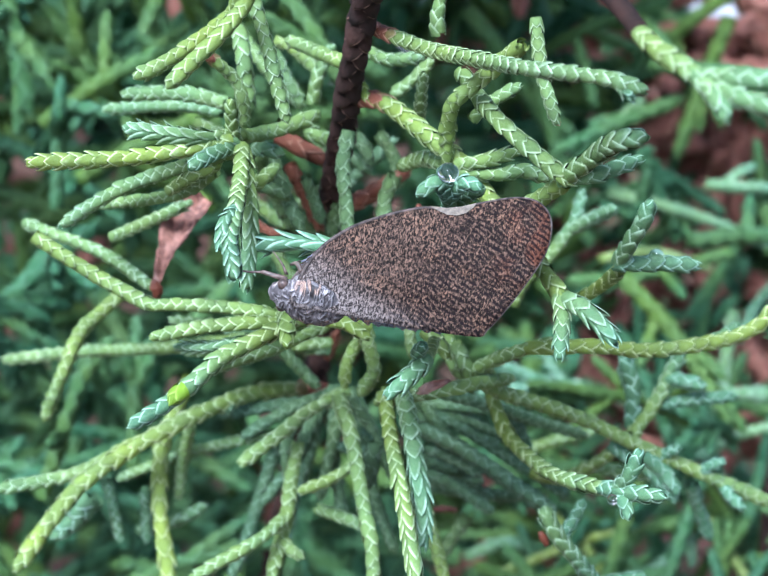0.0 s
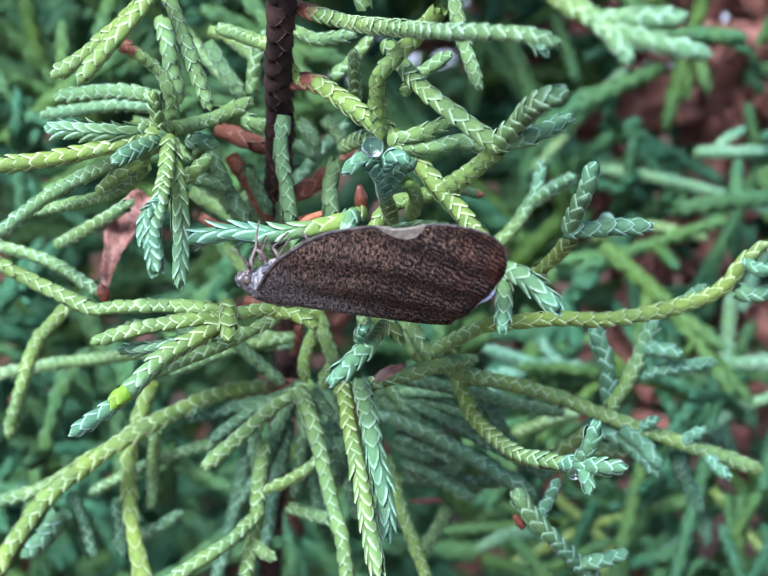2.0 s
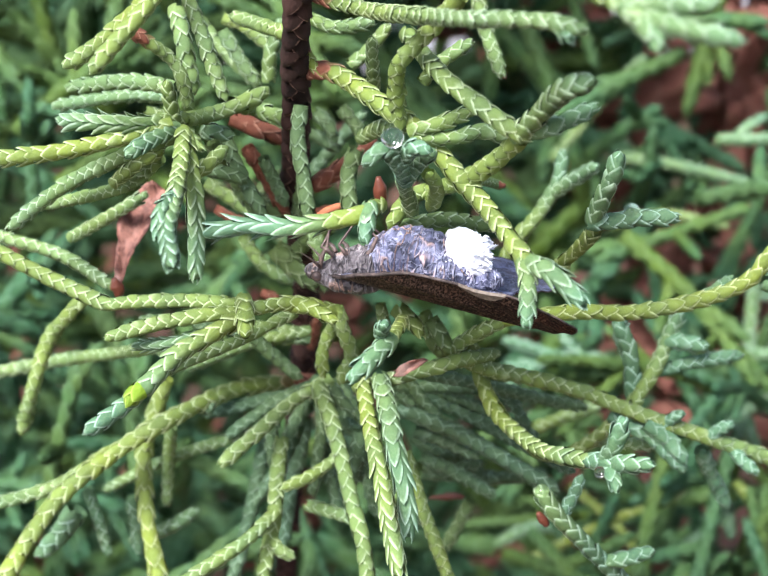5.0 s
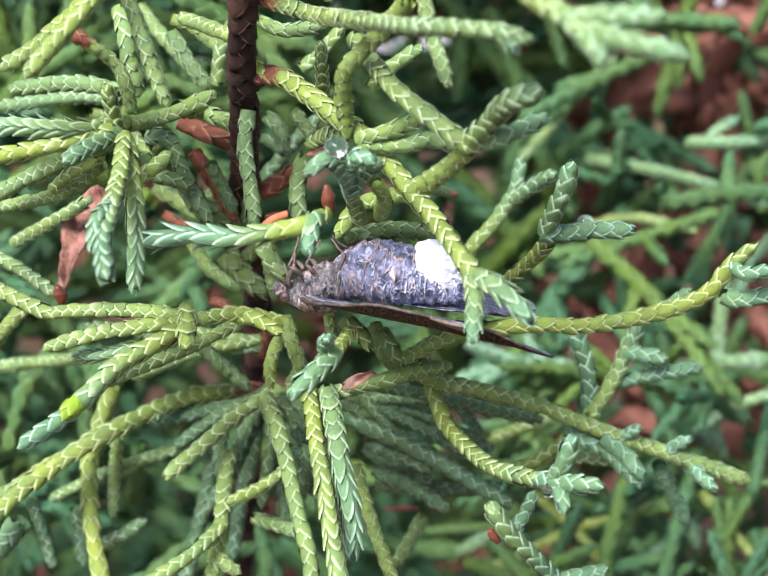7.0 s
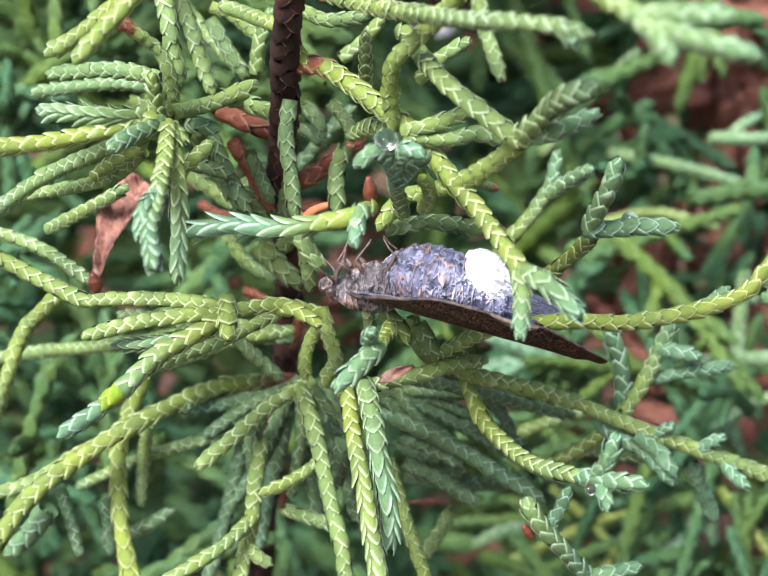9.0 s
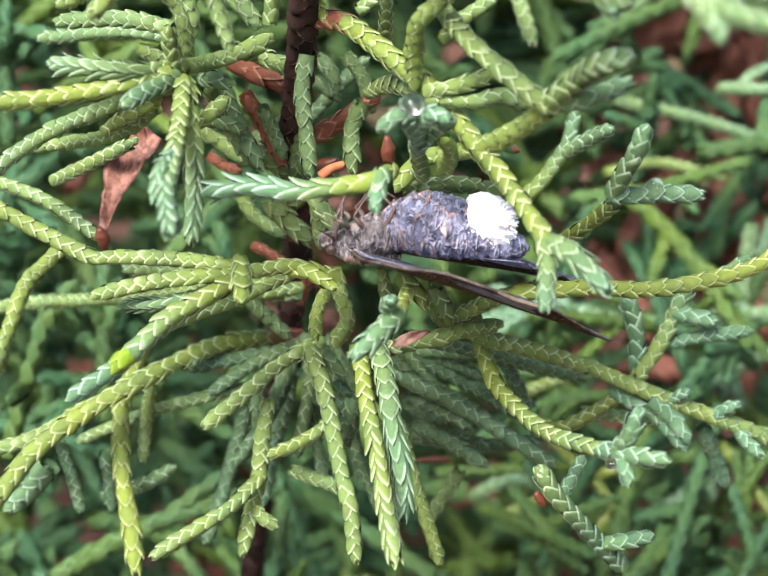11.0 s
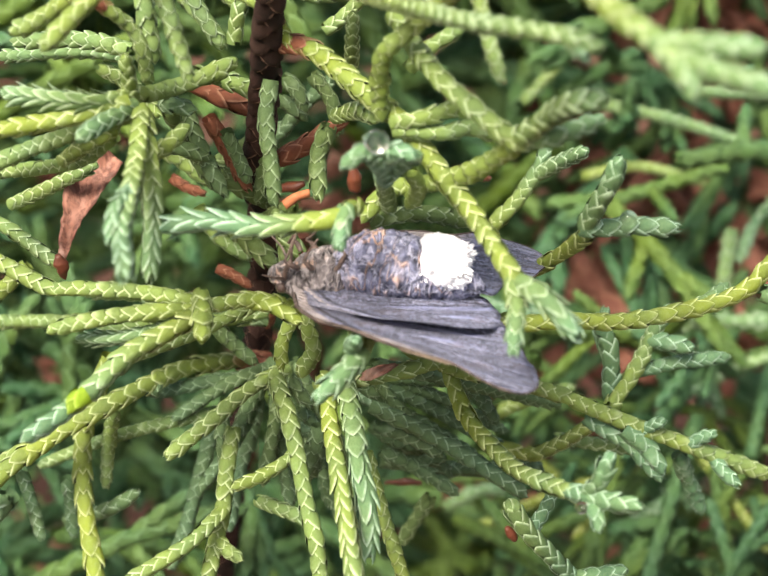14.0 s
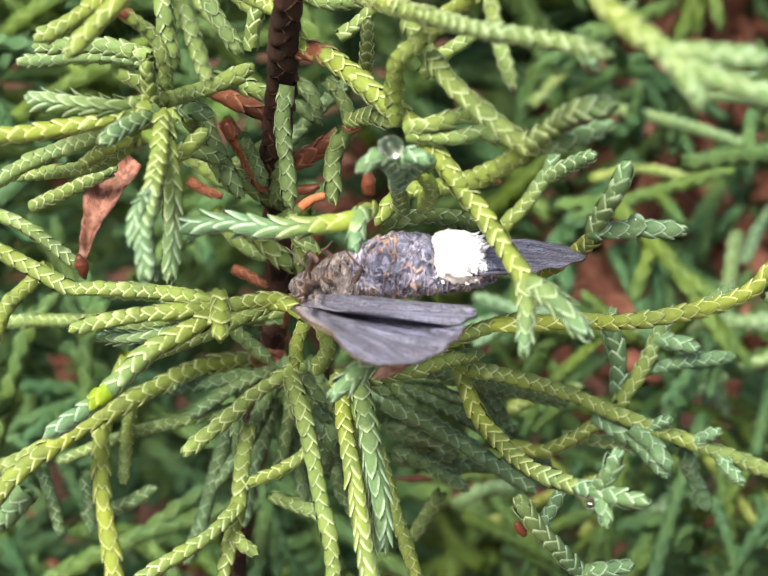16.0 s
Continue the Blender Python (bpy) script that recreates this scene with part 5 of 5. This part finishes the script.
def wing(name, edge, side, parent, label, top, under, vein_mat, veins, seat):
    """A thin curved wing with its own upper and lower skin, raised veins and a rim."""
    e = np.array(edge, float) * (1.01, 1.0)
    closed = np.vstack([e, e[:1]])
    fine = []
    for a, b, c, d in zip(np.roll(e, 1, 0), e, np.roll(e, -1, 0), np.roll(e, -2, 0)):
        for t in np.linspace(0, 1, 6, endpoint=False):
            fine.append(0.5 * (2 * b + (c - a) * t + (2 * a - 5 * b + 4 * c - d) * t**2 + (3 * b - a - 3 * c + d) * t**3))
    fine = np.array(fine)
    centre = np.array([fine[:, 0].mean() * 0.95, fine[:, 1].mean()])
    rings, m = 12, len(fine)
    pts = [centre]
    for k in range(1, rings + 1):
        pts += list(centre + (fine - centre) * (k / rings))
    pts = np.array(pts)
    h = np.array([wing_height(x, w) for x, w in pts])
    thick = 0.035
    up = np.stack([pts[:, 0], pts[:, 1] * side, h + thick], 1)
    low = np.stack([pts[:, 0], pts[:, 1] * side, h - thick], 1)
    n = len(pts)
    tri = [(0, 1 + j, 1 + (j + 1) % m) for j in range(m)]
    for k in range(rings - 1):
        o = 1 + k * m
        tri += [(o + j, o + m + j, o + m + (j + 1) % m, o + (j + 1) % m) for j in range(m)]
    if side > 0:
        tri = [q[::-1] for q in tri]
    o = 1 + (rings - 1) * m
    faces = tri + [tuple(i + n for i in q[::-1]) for q in tri]
    faces += [(o + j, o + (j + 1) % m, n + o + (j + 1) % m, n + o + j) for j in range(m)]
    ob = mesh_object(name, np.vstack([up, low]) * MM, faces, (top, under), parent, True,
                     (("along", np.tile(pts[:, 0], 2)), ("across", np.tile(pts[:, 1], 2))))
    which = np.zeros(len(faces), np.int32)
    which[len(tri):2 * len(tri)] = 1
    ob.data.polygons.foreach_set("material_index", which)
    tagged(ob, label)
    # veins fan out from the hinge and stand proud on both skins
    for k in range(veins):
        f = (k + 0.5) / veins
        end = fine[int(m * (0.22 + 0.68 * f)) % m]
        start = np.array([0.4, 0.3 + 2.2 * (1 - f)])
        mid = start * 0.5 + end * 0.5 + np.array([0.0, 0.5 * (0.5 - f)])
        line, _ = spline([(*start, 0), (*mid, 0), (*(end * 0.985), 0)], 0.5)
        v, q = tube([(x, w * side, wing_height(x, w)) for x, w, _ in line], (0.05, 0.035, 0.03), 5, 0.5)
        mesh_object("vein", v * MM, q, vein_mat, ob)
    if name == "hindwing":
        ob.matrix_basis = seat
        return ob
    rim = [(x, w * side, wing_height(x, w)) for x, w in fine[5:int(m * 0.84)]]
    v, q = tube(rim, (0.11, 0.09, 0.06, 0.045, 0.04), 6, 0.3)
    tagged(mesh_object("wing_edge", v * MM, q, COSTA, ob), "tan thickened front edge")
    ob.matrix_basis = seat
    return ob


def seat(side, roof=45.0, swing=0.0, lift=0.0, slide=0.0, hind=False, tuck=0.0):
    """Where a wing sits on the thorax: sloped like a roof, swung forward and with its tip raised by some degrees; slide lets its root slip round the thorax, tuck draws it under the other wing."""
    low = 0.15 if hind else 0.0
    root = at(-0.25 + 0.1 * slide + 0.045 * max(0, swing - 30) - 0.6 * tuck, (0.25 + 0.35 * slide - tuck) * side, 1.1 - 1.1 * slide - low - 0.3 * tuck, -side * roof, 0, 0)
    return root @ pose(0, 0, 0, 0, -lift, 0) @ pose(0, 0, 0, 0, 0, side * swing)


forewing, hindwing = {}, {}
for side in (1, -1):
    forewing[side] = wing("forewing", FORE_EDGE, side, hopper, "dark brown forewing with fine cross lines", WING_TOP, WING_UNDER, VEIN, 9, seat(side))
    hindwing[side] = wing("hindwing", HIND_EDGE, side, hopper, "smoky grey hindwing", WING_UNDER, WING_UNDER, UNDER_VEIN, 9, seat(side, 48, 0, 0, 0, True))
    spot = [(x * 1.01, w) for x, w in ((5.9, 6.2), (6.4, 6.02), (6.9, 5.9), (7.4, 5.95), (7.8, 6.15), (8.15, 6.55), (8.2, 6.76), (7.5, 6.44), (6.8, 6.24))]
    sv2 = [(x, w * side, wing_height(x, w) + o) for o in (0.13, -0.02) for x, w in spot]
    k = len(spot)
    sf = [tuple(range(k)), tuple(range(k, 2 * k))[::-1]] + [(i, i + k, (i + 1) % k + k, (i + 1) % k) for i in range(k)]
    tagged(mesh_object("costal_spot", np.array(sv2) * MM, sf, CREAM, forewing[side], False), "cream spot on the front edge")

# ---- water drops ----


def drop(x, y, z, r):
    bm = bmesh.new()
    bmesh.ops.create_icosphere(bm, subdivisions=3, radius=r * MM)
    for q in bm.verts:
        q.co.z *= 0.88
    ob = part("water_drop", bm, WATER, None)
    tagged(ob, "clear round water drop resting on a juniper twig", "water drop", "drops on the twigs")
    ob.location = Vector((x, y, z)) * MM
    ob.visible_shadow = False


drop(10.6, 0.3, 3.5, 0.42)
drop(-1.2, -5.1, 11.9, 0.55)
drop(7.8, -11.1, -4.4, 0.30)
drop(5.2, -3.3, -12.2, 0.40)
drop(-2.9, -4.8, 7.3, 0.30)

# ---- what moves ----
RIGHT, UP, NEAR = Vector((1, 0, 0)), Vector((0, 0.588, 0.809)), Vector((0, -0.809, 0.588))


def held(x, y, z, slope, toward, roll):
    """The insect's pose (mm, degrees): its tail dips by slope, comes forward by toward, and it is rolled about its length."""
    a, b, c = radians(slope), radians(toward), radians(roll)
    e = RIGHT * math.cos(a) - UP * math.sin(a)
    u = UP * math.cos(a) + RIGHT * math.sin(a)
    e2 = e * math.cos(b) + NEAR * math.sin(b)
    n2 = NEAR * math.cos(b) - e * math.sin(b)
    yy = u * math.cos(c) + n2 * math.sin(c)
    zz = n2 * math.cos(c) - u * math.sin(c)
    m = Matrix((e2, yy, zz)).transposed().to_4x4()
    m.translation = Vector((x, y, z)) * MM
    return m


def motions():
    walk(hopper, [
        (0.0, held(-8.67, -7.68, 6.10, 9.5, 2.0, 45)),
        (0.5, held(-8.04, -7.52, 6.23, 8, 3.0, 60)),
        (1.0, held(-7.88, -7.04, 5.89, 12, 3.0, 70)),
        (1.5, held(-7.28, -6.56, 5.50, 12, 3.0, 70)),
        (2.0, held(-7.05, -6.08, 5.16, 11, 3.0, 78)),
        (2.5, held(-6.86, -3.19, 3.00, 13, 3.0, 84)),
        (3.0, held(-6.62, -1.19, 1.77, 16, 2.0, 90)),
        (3.2, held(-6.54, -0.77, 1.26, 14, 2.0, 93)),
        (5.3, held(-4.83, -0.64, 1.59, 9, 0.0, 100)),
        (5.5, held(-4.74, -0.66, 1.55, 9, 0.0, 100)),
        (6.0, held(-4.71, -0.64, 1.59, 8, 0.0, 100)),
        (6.5, held(-4.18, -0.78, 1.21, 6, 0.0, 102)),
        (7.0, held(-3.89, -0.82, 1.11, 6, 0.0, 102)),
        (7.5, held(-3.65, -0.80, 1.17, 8, 0.0, 98)),
        (8.0, held(-3.38, -0.84, 1.05, 10, 0.0, 96)),
        (8.5, held(-3.63, -0.92, 0.83, 11, 0.0, 98)),
        (8.7, held(-3.60, -0.92, 0.83, 11, 0.0, 99)),
        (10.8, held(-4.50, -0.77, 1.25, 5, 0.0, 106)),
        (11.0, held(-4.45, -0.75, 1.30, 5, 0.0, 106)),
        (11.5, held(-4.43, -0.71, 1.41, 6, 0.0, 110)),
        (12.0, held(-4.91, -0.73, 1.35, 9, 0.0, 115)),
        (12.5, held(-4.90, -0.71, 1.40, 9, 0.0, 118)),
        (13.0, held(-4.34, -0.70, 1.43, 8, 0.0, 120)),
        (13.5, held(-5.01, -0.82, 1.12, 7, 0.0, 122)),
        (14.0, held(-5.12, -0.76, 1.26, 6, 0.0, 123)),
        (14.5, held(-5.06, -0.78, 1.21, 6, 0.0, 124)),
        (15.0, held(-5.00, -0.75, 1.29, 6, 0.0, 125)),
        (15.5, held(-4.90, -0.84, 1.07, 4, 0.0, 128)),
        (16.0, held(-4.91, -0.92, 0.82, -2, 0.0, 135)),
    ])
    roofs = {1: [
        (0.0, 45, 0, 0, 0),
        (0.5, 28, 0, 0, 0),
        (1.0, 25, 0, 0, 0),
        (1.5, 27, 0, 0, 0),
        (2.0, 22, 0, 0, 0),
        (2.5, 18, 0, 0, 0.12),
        (3.0, 18, 0, 0, 0.25),
        (3.2, 14, 0, 1, 0.3),
        (5.3, 12, -8, 9, 0.9),
        (5.5, 12, -8, 9, 0.9),
        (6.0, 10, -10, 9, 0.9),
        (6.5, 5, -8, 8, 0.9),
        (7.0, 5, -8, 9, 0.9),
        (7.5, 11, -10, 3, 0.9),
        (8.0, 10, -12, 3, 0.9),
        (8.5, 10, -14, 5, 0.9),
        (8.7, 10, -14, 6, 0.9),
        (10.8, 10, -17, 14, 0.9),
        (11.0, 9, -17, 15, 0.9),
        (11.5, 9, -15, 12, 0.93),
        (12.0, 5, -6, 10, 0.95),
        (12.5, 6, 7, 4, 0.97),
        (13.0, 6, 7, 2, 1),
        (13.5, 6, 7, 2, 1),
        (14.0, 9, 7, 2, 1),
        (14.5, 12, 6, 2, 1),
        (15.0, 12, 8, 2, 1),
        (15.5, 18, 15, 2, 1),
        (16.0, 34, 50, 0, 1),
    ], -1: [
        (0.0, 98, 0, 0, 0),
        (0.5, 80, 0, 0, 0),
        (1.0, 58, 0, 0, 0),
        (1.5, 58, 0, 0, 0),
        (2.0, 42, 0, 0, 0),
        (2.5, 24, 0, 0, 0.12),
        (3.2, 6, 0, 1, 0.3),
        (5.3, -1, 0, 2, 0.9),
        (6.5, -8, 0, 5, 0.9),
        (7.5, 0, 0, 4, 0.9),
        (8.0, 1, 0, 2, 0.9),
        (8.7, 0, 0, 3, 0.9),
        (11.0, -20, 0, 5, 0.9),
        (13.0, -20, 0, 2, 1),
        (15.0, -20, 0, 0, 1),
        (15.5, -30, -6, 0, 1),
        (16.0, -40, -18, 0, 1),
    ]}
    def hip(turn):
        return pose(-0.75 * MM, 0.75 * MM, -0.15 * MM, 0, turn, 0)

    walk(foreleg, [(0.0, hip(0)), (1.0, hip(-4)), (1.5, hip(-70)), (3.2, hip(-100)), (16.0, hip(-100))])
    for side, rows in roofs.items():
        fold = {t: 0.7 * max(0.0, 1 - t / 4.6) if side < 0 else 0.0 for t, *_ in rows}
        walk(forewing[side], [(t, seat(side, roof, swing, lift, slide, False, fold[t])) for t, roof, swing, lift, slide in rows])
        walk(hindwing[side], [(t, seat(side, roof + 1, max(0, swing) * 0.85 - 15 * slide, lift, slide, True, fold[t])) for t, roof, swing, lift, slide in rows])


motions()
